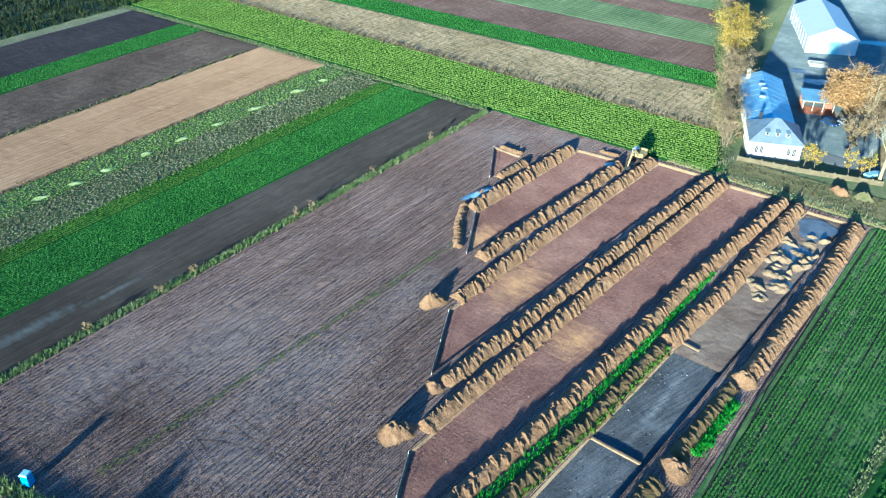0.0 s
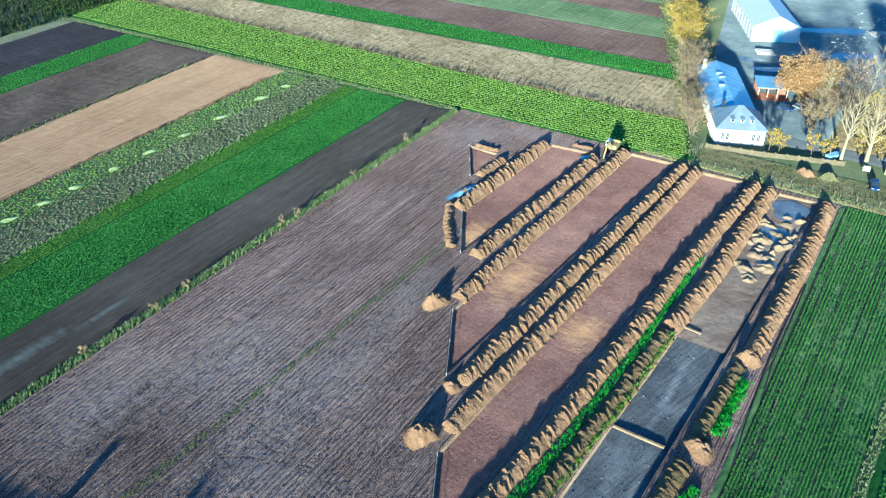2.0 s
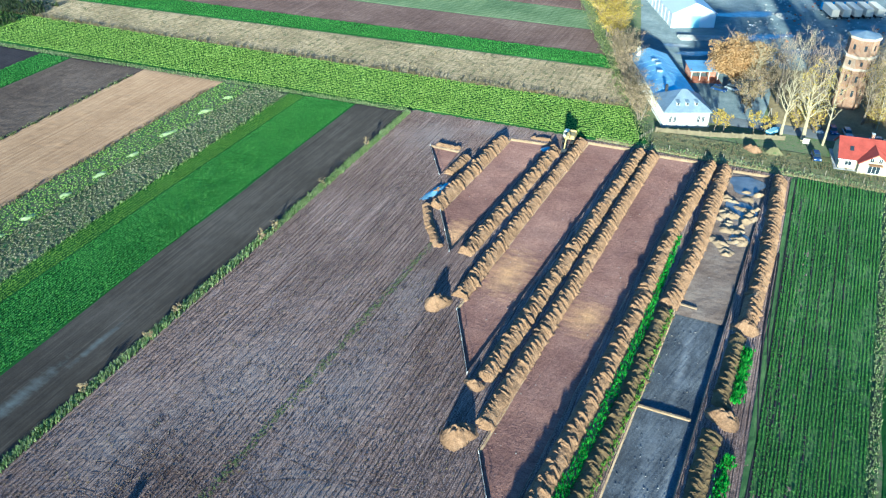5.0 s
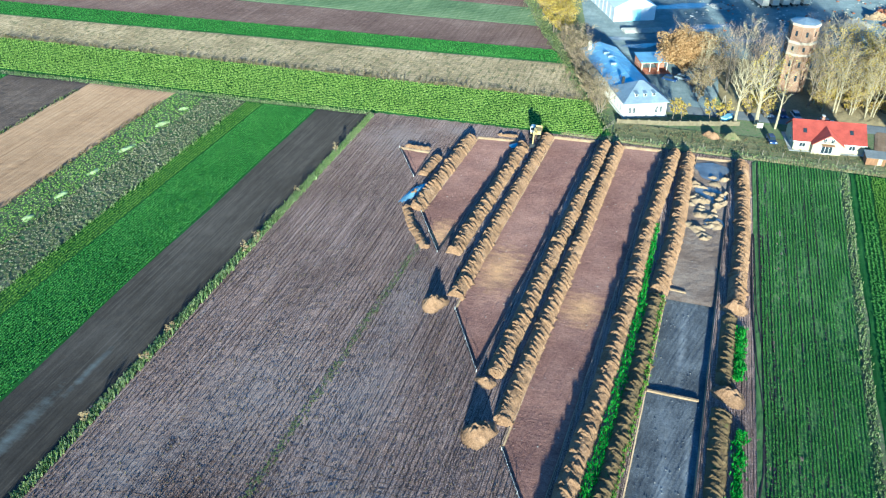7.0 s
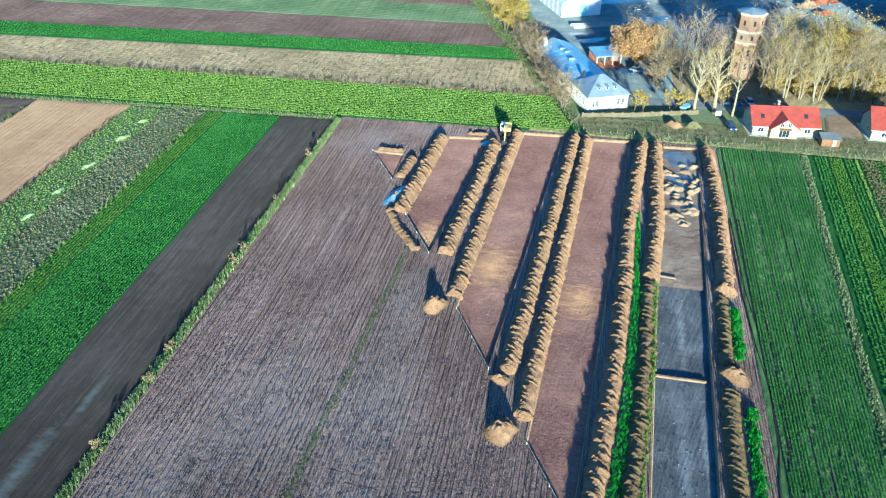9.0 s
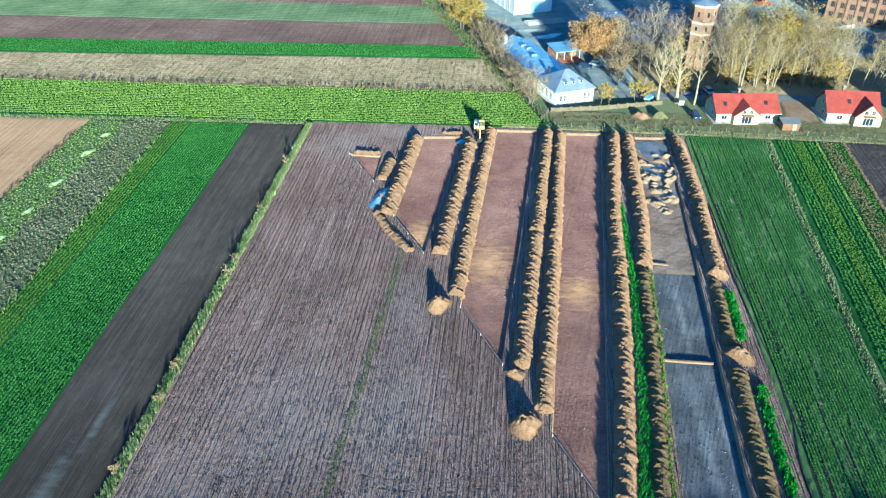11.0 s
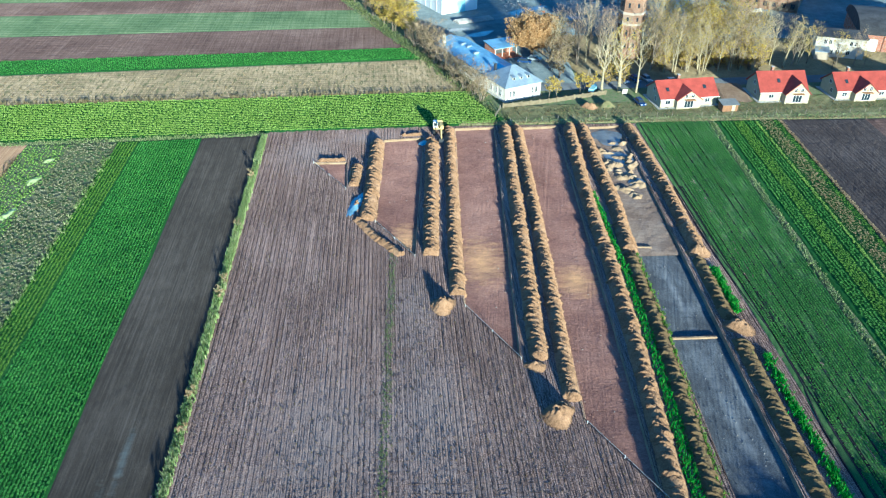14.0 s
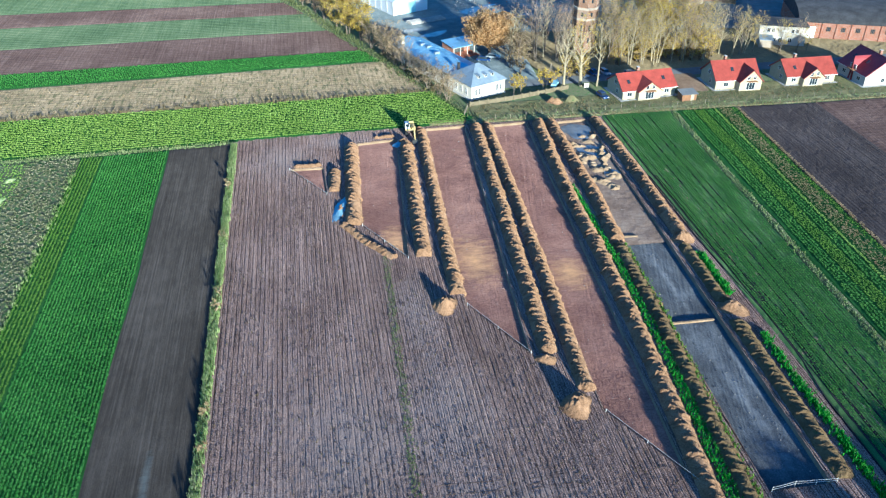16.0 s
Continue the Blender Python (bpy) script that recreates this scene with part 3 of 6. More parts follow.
def tree(name, high, spread, m, bark, leaf, leaves, label, seed=1, base=0.25, leaf_size=0.3, thick=0.2, levels=3, limbs=9, upright=0.5, low=0.25, category="tree", group="", round_crown=False, stems=1):
    """A tapered trunk with limbs and twigs, and a crown of single leaves or of bare twigs."""
    rng = random.Random(seed)
    top = empty(name, m, label, category, group)
    wood, twig = Shape(), Shape()
    tips = []

    def grow(p, d, l, r, lev):
        bend = Vector((rng.gauss(0, 0.16), rng.gauss(0, 0.16), rng.gauss(0.06, 0.08)))
        mid = p + d * l * 0.5
        d2 = (d + bend).normalized()
        end = mid + d2 * l * 0.5
        sh, n = (wood, 5) if lev < 2 else (twig, 3)
        sh.tube(p, mid, r, r * 0.75, n, False)
        sh.tube(mid, end, r * 0.75, r * 0.4, n, False)
        if lev >= 1:
            tips.append((mid, l)), tips.append((end, l))
        if lev < levels:
            for i in range(4 if lev else 3):
                q = rng.uniform(0.35, 1.0)
                o = p.lerp(mid, q * 2) if q < 0.5 else mid.lerp(end, q * 2 - 1)
                side = Vector((rng.gauss(0, 1), rng.gauss(0, 1), rng.gauss(0.25, 0.4))).normalized()
                grow(o, (d2 * (0.5 + upright * 0.5) + side * 0.75).normalized(), l * rng.uniform(0.42, 0.68), max(r * 0.45, 0.018), lev + 1)

    for k in range(stems):
        off = Vector((rng.uniform(-1, 1), rng.uniform(-1, 1), 0)) * (0.5 * (stems > 1))
        p, d = off, Vector((rng.gauss(0, 0.05), rng.gauss(0, 0.05), 1)) + off * 0.25
        d.normalize()
        h, seg = high * rng.uniform(0.85, 1.0) if stems > 1 else high, 7
        pts = [p.copy()]
        for i in range(seg):
            d = (d + Vector((rng.gauss(0, 0.05), rng.gauss(0, 0.05), 0.05))).normalized()
            p = p + d * h * 0.92 / seg
            pts.append(p.copy())
        for i in range(seg):
            wood.tube(pts[i], pts[i + 1], thick * (1 - 0.88 * i / seg), thick * (1 - 0.88 * (i + 1) / seg), 7, i in (0, seg - 1))
        for i in range(limbs):
            q = low + (1 - low) * (i + rng.random()) / limbs
            j = min(int(q * seg), seg - 1)
            o = pts[j].lerp(pts[j + 1], q * seg - j)
            a = i * 2.4 + rng.uniform(-0.5, 0.5)
            up = upright * 1.2 + 0.15
            dd = Vector((math.cos(a), math.sin(a), up)).normalized()
            ll = spread * (math.sin(math.pi * min(1, 0.25 + 0.75 * (1 - q))) * 0.75 + 0.3) * rng.uniform(0.75, 1.1)
            grow(o, dd, ll * (0.5 if round_crown else 1.0), max(0.03, thick * 0.5 * (1 - q * 0.75)), 1)
    wood.make("trunk", bark, top, "", True)
    if twig.v:
        twig.make("bare_crown", bark if leaves < 500 and bark is M["birchbark"] else M["twig"], top)
    if leaf is not None and leaves:
        V, F = [], []
        cz = high * 0.56
        while len(V) < leaves * 4:
            if round_crown:
                u = Vector((rng.gauss(0, 1), rng.gauss(0, 1), rng.gauss(0, 1))).normalized() * rng.uniform(0.45, 1.0)
                lump = 0.78 + 0.36 * noise.noise(u * 2.3 + Vector((seed, 0, 0)))
                p = Vector((u.x * spread * lump, u.y * spread * lump, cz + u.z * high * 0.44 * lump))
            else:
                t, l = rng.choice(tips)
                p = t + Vector((rng.gauss(0, 1), rng.gauss(0, 1), rng.gauss(0, 1))) * 0.22 * l
            if p.z < 0.2:
                continue
            s = leaf_size * rng.uniform(0.6, 1.3)
            a = Vector((rng.gauss(0, 1), rng.gauss(0, 1), rng.gauss(0, 1))).normalized()
            b = a.orthogonal().normalized()
            k = len(V)
            V += [p - a * s, p + b * s * 0.6, p + a * s, p - b * s * 0.6]
            F.append((k, k + 1, k + 2, k + 3))
        to_mesh("crown", V, F, leaf, top)
    return top


# ---- ground ----
SITE = (-112.0, 8.0, -10.0, 164.0)      # the stretch of ploughed land that holds the dig
Vg, Fg = [], []
xs, ys = [-2500, SITE[0], SITE[2], 2500], [-2500, SITE[1], SITE[3], 2500]
Vg = [(x, y, -0.06) for x in xs for y in ys]
Fg = [(i * 4 + j, (i + 1) * 4 + j, (i + 1) * 4 + j + 1, i * 4 + j + 1) for i in range(3) for j in range(3) if (i, j) != (1, 1)]
tagged(to_mesh("ground", Vg, Fg, M["ground"]), "rough weedy open ground round the fields", "ground", kind="structure")


def diag(y):
    """x of the slanting edge at which the trenches begin."""
    return -97.3 + (145.0 - y) * 0.5333


# trench outlines, anticlockwise from the near west corner
TRENCH = {
    "a": [(-89.2, 132.0), (-89.6, 144.7), (-97.2, 144.8)],
    "b": [(-75.2, 104.6), (-71.2, 157.3), (-80.9, 156.2), (-82.95, 118.0)],
    "c": [(-59.4, 74.0), (-53.2, 162.9), (-63.2, 162.4), (-67.1, 88.5)],
    "d": [(-44.6, 46.1), (-37.2, 163.0), (-46.3, 162.4), (-51.8, 59.6)],
    "e": [(-26.0, 41.6), (-21.2, 162.6), (-29.2, 162.0), (-32.3, 103.4), (-35.1, 41.8)],
}
DEPTH = {"a": 0.35, "b": 0.45, "c": 0.5, "d": 0.5, "e": 0.7}


def inside(poly, x, y):
    n, ok = len(poly), False
    for i in range(n):
        (x0, y0), (x1, y1) = poly[i], poly[(i + 1) % n]
        if (y0 > y) != (y1 > y) and x < (x1 - x0) * (y - y0) / (y1 - y0) + x0:
            ok = not ok
    return ok


# the ploughed field, cut open along the trench edges
nx, ny = 545, 300
GX, GY = np.meshgrid(np.linspace(SITE[0], SITE[2], nx), np.linspace(SITE[1], SITE[3], ny), indexing="ij")
GZ = 0.03 * hash_noise(GX * 1.5, GY * 0.04, 1.0, 11) + 0.01 * np.sin(2 * math.pi * (GX + 0.25 * hash_noise(GX, GY, 0.05, 4)) / 0.75) * (0.6 + 0.6 * hash_noise(GX, GY, 0.2, 5)) + 0.024 * hash_noise(GX, GY * 0.6, 1.1, 6) + 0.028 * hash_noise(GX, GY, 2.4, 7)
field = quick_mesh("ploughed_field", np.stack([GX, GY, GZ], -1).reshape(-1, 3), grid_faces(nx, ny), M["stubble"])
bm = bmesh.new()
bm.from_mesh(field.data)
for poly in TRENCH.values():
    x0, x1 = min(p[0] for p in poly) - 2, max(p[0] for p in poly) + 2
    y0, y1 = min(p[1] for p in poly) - 3, max(p[1] for p in poly) + 3
    for (ax, ay), (bx, by) in zip(poly, poly[1:] + poly[:1]):
        near = [f for f in bm.faces if x0 < f.calc_center_median().x < x1 and y0 < f.calc_center_median().y < y1]
        geom = set(near)
        for f in near:
            geom.update(f.edges), geom.update(f.verts)
        bmesh.ops.bisect_plane(bm, geom=list(geom), plane_co=(ax, ay, 0), plane_no=(by - ay, ax - bx, 0))
    gone = [f for f in bm.faces if inside(poly, *f.calc_center_median().xy)]
    bmesh.ops.delete(bm, geom=gone, context="FACES")
gone = [f for f in bm.faces if f.calc_center_median().y < 0.204 * (f.calc_center_median().x + 190) - 5]
bmesh.ops.delete(bm, geom=gone, context="FACES")
bm.to_mesh(field.data)
bm.free()
tagged(to_mesh("roadside_ground", [(SITE[0], SITE[1], -0.06), (SITE[2], SITE[1], -0.06), (SITE[2], 32.0, -0.06), (SITE[0], 11.5, -0.06)], [(0, 1, 2, 3)], M["ground"]), "rough weedy ground south of the road", "ground", kind="structure")
tagged(field, "brown ploughed stubble field with straight furrows", "field", kind="structure")


def trench(key, mat, label):
    """A stripped trench: an uneven floor and sloped sides up to the field's rim."""
    poly, depth = TRENCH[key], DEPTH[key]
    ys_ = [p[1] for p in poly]
    y0, y1 = min(ys_), max(ys_)

    def span(y):
        hits = []
        for (ax, ay), (bx, by) in zip(poly, poly[1:] + poly[:1]):
            if ay != by and min(ay, by) - 1e-6 <= y <= max(ay, by) + 1e-6:
                hits.append(ax + (bx - ax) * (y - ay) / (by - ay))
        return min(hits), max(hits)
    n, k = max(8, int((y1 - y0) / 0.45)), 34
    Y = np.linspace(y0 + 0.02, y1 - 0.02, n)
    LR = np.array([span(y) for y in Y])
    t = np.linspace(0, 1, k)
    X = LR[:, 0:1] + (LR[:, 1:2] - LR[:, 0:1]) * t[None]
    YY = np.repeat(Y[:, None], k, 1)
    Z = -depth + 0.05 * hash_noise(X, YY, 0.25, 8) + 0.022 * hash_noise(X * 0.7, YY * 2.0 + 0.12 * X * X, 0.7, 9)
    ob = quick_mesh("trench_floor", np.stack([X, YY, Z], -1).reshape(-1, 3), grid_faces(n, k), mat)
    tagged(ob, label, "trench", kind="structure")
    side = Shape()
    for (ax, ay), (bx, by) in zip(poly, poly[1:] + poly[:1]):
        m = max(1, int(math.dist((ax, ay), (bx, by)) / 0.8))
        nxv, nyv = (by - ay) / math.dist((ax, ay), (bx, by)), -(bx - ax) / math.dist((ax, ay), (bx, by))
        for i in range(m):
            a, b = i / m, (i + 1) / m
            pa, pb = (ax + (bx - ax) * a, ay + (by - ay) * a), (ax + (bx - ax) * b, ay + (by - ay) * b)
            o = 0.25
            side.add([(pa[0] - nxv * o, pa[1] - nyv * o, -depth - 0.1), (pb[0] - nxv * o, pb[1] - nyv * o, -depth - 0.1), (pb[0] + nxv * o, pb[1] + nyv * o, 0.07), (pa[0] + nxv * o, pa[1] + nyv * o, 0.07)], [(0, 1, 2, 3)])
    part = side.make("trench_side", M["sandheap"], ob, "cut earth side of the trench")
    return ob


trench("a", M["dig"], "small three-cornered stripped trench with brown floor")
trench("b", M["dig"], "long stripped trench with smooth reddish brown floor")
trench("c", M["dig"], "long stripped trench with smooth reddish brown floor")
trench("d", M["dig"], "long stripped trench with smooth reddish brown floor")
trench("e", M["clay"], "deep trench with grey clay floor in the shade")

# ---- fields ----
def nb(x):
    """y of the northern end of the western fields and of the dig."""
    return 160.3 + (x + 109.0) * (0.085 if x > -109 and x < -60 else 0.0) + (x + 109.0) * (0.062 if x <= -109 else 0.0) + (4.0 if x >= -60 else 0.0)


def lane(name, xa, xb, mat, label, south=18.0, rel=0.05, rows=0, across=20, step=1.2):
    return strip_field(name, [(xa, south), (xa, nb(xa))], [(xb, south), (xb, nb(xb))], mat, label, "field", rel=rel, rows=rows, across=across, step=step)


lane("field_dark", -125.2, -110.9, M["darksoil"], "smooth dark brown bare field", rel=0.03, across=40)
lane("field_green", -144.9, -125.2, M["greenfloor"], "soil under rows of green crop", across=40)
lane("field_weedy", -165.8, -144.9, M["weedfloor"], "weedy harvested field with a rutted track", across=60, rel=0.12)
lane("field_sand", -191.6, -165.8, M["sand"], "pale sandy tilled field", across=40)
lane("field_brown", -217.0, -191.6, M["brown_w"], "crumbly brown ploughed field", across=40, rel=0.1)
lane("field_strip", -228.0, -217.0, M["greenfloor"], "soil under a strip of green crop")
lane("field_black", -252.0, -228.0, M["navy"], "black freshly ploughed field", rel=0.1)
lane("field_path", -256.5, -252.0, M["path"], "worn grassy field path", across=6)

west, east = -420.0, -50.0


def band(name, y0w, y0e, y1w, y1e, xe0, xe1, mat, label, across=24, rel=0.06, rows=0):
    """A field that runs along x between two slanting lines given at x = -250 and x = -60."""
    def yy(a, b, x):
        return a + (b - a) * (x + 250) / 190
    return strip_field(name, [(xe0, yy(y0w, y0e, xe0)), (west, yy(y0w, y0e, west))], [(xe1, yy(y1w, y1e, xe1)), (west, yy(y1w, y1e, west))], mat, label, "field", across=across, rel=rel, rows=rows, step=1.5)


band("field_north_green", 154.0, 164.3, 178.0, 187.0, -48.5, -58.5, M["greenfloor"], "soil under rows of bright green crop", 30)
band("field_north_straw", 178.0, 187.0, 198.0, 213.8, -58.5, -69.0, M["straw"], "dry straw-coloured stubble field", 30, 0.1)
band("field_north_crop", 198.0, 213.8, 211.0, 224.5, -69.0, -74.0, M["greenfloor"], "soil under a strip of dark green crop")
band("field_north_brown", 211.0, 224.5, 234.0, 246.5, -74.0, -84.0, M["brown"], "brown ploughed field strip", 24, 0.09)
band("field_north_grey", 234.0, 246.5, 258.0, 265.5, -84.0, -91.0, M["greyfield"], "grey-green field strip")
band("field_north_furrows", 258.0, 265.5, 274.0, 281.0, -91.0, -98.0, M["brown"], "brown furrowed field strip", 24, 0.1)
band("field_north_far", 274.0, 281.0, 330.0, 330.0, -98.0, -118.0, M["greyfield"], "far grey-green field")

# east of the dig
strip_field("field_track", [(-17.6, 20), (-16.8, 163.5)], [(-16.6, 20), (-16.0, 164.5)], M["rows_e"], "wheel-rutted headland beside the earth bank", "field", z=0.02, across=16, rel=0.1)
strip_field("field_seedlings", [(-16.7, 20), (-16.1, 164.5)], [(-4.2, 20), (2.4, 165)], M["rows_e"], "sown field with rows of green seedlings", "field", across=110, rel=0.016, rows=26, step=1.0)
strip_field("field_verge", [(-4.2, 20), (2.4, 165)], [(-2.6, 20), (4.2, 165)], M["weedfloor"], "pale grassy strip between two fields", "field", across=6)
strip_field("field_east_crop", [(-2.6, 20), (4.2, 165)], [(14.0, 20), (21.2, 165)], M["greenfloor"], "soil under strips of green crop", "field", across=40, rel=0.08)
strip_field("field_east_dark", [(14.0, 20), (21.2, 165)], [(42.0, 20), (45.0, 165)], M["dark_plough"], "dark brown ploughed field", "field", across=50, rel=0.1)
strip_field("field_east_tan", [(42.0, 20), (45.0, 165)], [(110.0, 20), (110.0, 165)], M["brown"], "light brown tilled field", "field", across=50, rel=0.08)
strip_field("fence_verge", [(-62, 164.3), (110, 166.0)], [(-62, 167.2), (110, 170.0)], M["drysod"], "dry grassy verge along a wire fence", "verge", across=8, rel=0.1)
strip_field("meadow", [(-50, 167.0), (110, 169.5)], [(-50, 176), (110, 186)], M["lawn"], "rough lawn behind the fence", "lawn", z=0.01, across=20, rel=0.08)
strip_field("access_road", [(-40, 186.5), (110, 194.0)], [(-42, 192.0), (110, 199.5)], M["asphalt"], "narrow asphalt road behind the houses", "road", z=0.05, across=8, rel=0.01)
strip_field("driveway", [(11.2, 176.5), (13.0, 191.0)], [(19.5, 176.0), (20.5, 191.4)], M["dirt"], "bare earth driveway between two houses", "driveway", z=0.06, across=12, rel=0.06)
strip_field("woodland_floor", [(-24, 193), (110, 199.3)], [(-28, 236), (110, 226)], M["litter"], "shaded leaf-strewn ground under the trees", "ground", z=0.02, across=30, rel=0.15)
strip_field("yard", [(-64, 226), (120, 226)], [(-104, 420), (240, 420)], M["yard"], "wide gravel yard of a works site", "yard", z=-0.01, across=60, rel=0.1, step=2.5)
strip_field("house_yard", [(-47, 196), (-26, 190)], [(-62, 226), (-24, 226)], M["yard"], "gravel yard beside the white house", "yard", z=0.03, across=16, rel=0.05)
strip_field("south_road", [(-190, -2.0), (-12, 34.3)], [(-190, -8.5), (-12, 27.8)], M["asphalt"], "asphalt country road at the field's end", "road", z=0.09, across=8, rel=0.01)

# ---- crops and wild growth ----
PLANT, TUFT, TALL = rosette(5, 0.36, 0.3), tuft(7, 0.3, 0.6, 2), tuft(9, 0.45, 1.2, 5)


def lane_pts(xa, xb, rows, gap, seed, south=20.0, keep=1.0, jit=0.1):
    return row_points([(xa, south), (xa, nb(xa) - 1)], [(xb, south), (xb, nb(xb) - 1)], rows, gap, jit, 0.05, seed, keep)


scatter("crop_rows", PLANT, lane_pts(-139.6, -125.4, 25, 0.3, 1, jit=0.05), M["crop"], "rows of dark green leafy crop", "crop", (0.45, 0.85), 1)
scatter("crop_rows", PLANT, lane_pts(-144.7, -139.9, 7, 0.3, 2, jit=0.06), M["crop2"], "rows of yellow-green leafy crop", "crop", (0.5, 0.85), 2)
scatter("weeds", PLANT, lane_pts(-156.0, -145.0, 22, 0.5, 3, 30, 0.8, 0.35), M["weed"], "mixed dry and green weeds on a field", "weeds", (0.4, 0.95), 3)
scatter("weeds", PLANT, lane_pts(-165.6, -155.5, 12, 0.4, 4, 30, 0.85, 0.16), M["cropn"], "green weeds beside a field track", "weeds", (0.4, 0.9), 4)
scatter("crop_rows", PLANT, lane_pts(-227.8, -217.2, 20, 0.5, 5, 60), M["crop"], "strip of dark green crop", "crop", (0.5, 0.9), 5)


def band_pts(y0w, y0e, y1w, y1e, x0, x1, rows, gap, seed, keep=1.0):
    def yy(a, b, x):
        return a + (b - a) * (x + 250) / 190
    xw = -300.0
    return row_points([(x0, yy(y0w, y0e, x0) + 0.6), (xw, yy(y0w, y0e, xw) + 0.6)], [(x1, yy(y1w, y1e, x1) - 0.4), (xw, yy(y1w, y1e, xw) - 0.4)], rows, gap, 0.12, 0.06, seed, keep)


scatter("crop_rows", PLANT, band_pts(154.0, 164.3, 178.0, 187.0, -51.0, -58.5, 20, 0.32, 6), M["cropn"], "rows of bright green leafy crop", "crop", (0.7, 1.15), 6)
scatter("crop_rows", PLANT, band_pts(198.0, 213.8, 211.0, 224.5, -70.0, -74.5, 20, 0.6, 7), M["crop"], "strip of dark green crop", "crop", (0.5, 0.95), 7)
SP = np.asarray(row_points([(-16.5, 20), (-15.6, 164)], [(-4.4, 20), (2.2, 164.6)], 29, 0.2, 0.05, 0.05, 8, 0.95))
thin = hash_noise(SP[:, 0] * 2.2, SP[:, 1] * 0.35, 0.4, 19) + 0.7 * hash_noise(SP[:, 0], SP[:, 1] * 0.5, 0.9, 23)
rank = np.argsort(np.argsort(thin)) / len(SP)
SP = SP[np.random.default_rng(77).uniform(0, 1, len(SP)) < 0.22 + 1.2 * rank]
scatter("seedling_rows", PLANT, SP, M["crope"], "rows of small green seedlings", "crop", (0.34, 0.62), 8)
for i, (a, b, mt, n, gap, lo, hi, keep) in enumerate(((0.08, 0.25, "crope", 4, 0.3, 0.5, 0.85, 0.9), (0.27, 0.45, "crop2", 6, 0.3, 0.45, 0.8, 0.9), (0.47, 0.6, "crope", 3, 0.3, 0.5, 0.85, 0.9), (0.62, 0.655, "cropn", 2, 0.28, 0.5, 0.8, 0.85),
                                                      (0.68, 0.9, "sod", 8, 0.4, 0.4, 0.8, 0.55), (0.7, 0.9, "drygrass", 7, 0.45, 0.4, 0.85, 0.55), (0.91, 0.99, "crop2", 4, 0.4, 0.4, 0.7, 0.6), (1.0, 1.04, "drygrass", 3, 0.3, 0.5, 0.9, 0.8))):
    xa0, xb0 = -2.6 + 16.6 * a, -2.6 + 16.6 * b
    xa1, xb1 = 4.2 + 17 * a, 4.2 + 17 * b
    scatter("crop_strip", PLANT, row_points([(xa0, 30), (xa1, 164)], [(xb0, 30), (xb1, 164)], n, gap, 0.12, 0.08, 20 + i, keep), M[mt], "strip of vegetable plants and weeds in rows", "crop", (lo, hi), 20 + i)
scatter("verge_grass", TUFT, row_points([(-4.0, 25), (2.5, 164)], [(-2.8, 25), (4.0, 164)], 4, 0.4, 0.25, 0.02, 30), M["verge"], "pale grass on a field strip", "grass", (0.5, 0.9), 30)
scatter("verge_grass", tuft(8, 0.3, 1.15, 2), row_points([(-110.9, 24), (-110.9, 159.5)], [(-109.5, 24), (-109.5, 160)], 6, 0.2, 0.14, 0.0, 31), M["verge"], "tall green and dry grass on the field boundary", "grass", (0.5, 1.0), 31)
scatter("verge_grass", TUFT, row_points([(-62, 164.4), (105, 166.2)], [(-62, 167.0), (105, 169.6)], 5, 0.45, 0.3, 0.02, 32, 0.5), M["verge"], "rough grass along the fence", "grass", (0.4, 0.9), 32)
scatter("dry_grass", TUFT, row_points([(-62, 164.2), (105, 165.4)], [(-62, 165.6), (105, 167.0)], 3, 0.45, 0.3, 0.02, 38), M["drygrass"], "dry pale grass at the field's end", "grass", (0.4, 0.9), 38)
scatter("verge_grass", TALL, row_points([(-190, -1.0), (-40, 29.6)], [(-190, 1.6), (-40, 32.4)], 6, 0.4, 0.3, 0.0, 33), M["verge"], "roadside grass and weeds", "grass", (0.5, 1.0), 33)
scatter("grass_line", rosette(5, 0.36, 0.14), row_points([(-82.9, 30), (-79.8, 106)], [(-81.5, 30), (-78.9, 106)], 7, 0.22, 0.25, 0.05, 34, 0.4), M["sod"], "thin line of grass across the ploughed field", "grass", (0.25, 0.6), 34)
scatter("lush_weeds", TALL, np.concatenate([row_points([(-36.2, 128), (-36.7, 100)], [(-35.2, 128), (-35.6, 100)], 4, 0.3, 0.2, 0, 35), row_points([(-36.7, 100), (-38.5, 70)], [(-35.4, 100), (-37.0, 70)], 5, 0.3, 0.2, 0, 36), row_points([(-38.5, 70), (-41.6, 38)], [(-37.0, 70), (-39.6, 38)], 6, 0.3, 0.2, 0, 37)]), M["lime"], "lush green weeds between two earth banks", "weeds", (0.32, 0.62), 35)

# pale vegetable heaps on the weedy field
for i, y in enumerate((64.5, 72.4, 80.5, 90.6, 100.7, 111.5, 123.7, 138.4, 148.3)):
    heap("vegetable_heap", -157.8, y, 2.3 if i not in (6, 7) else 3.0, 0.28, M["cabbage"], "low pale yellow-green heap of harvested vegetables", 40 + i, 0.03, "vegetable heaps", 18, "vegetable heap", 0.5, 80)

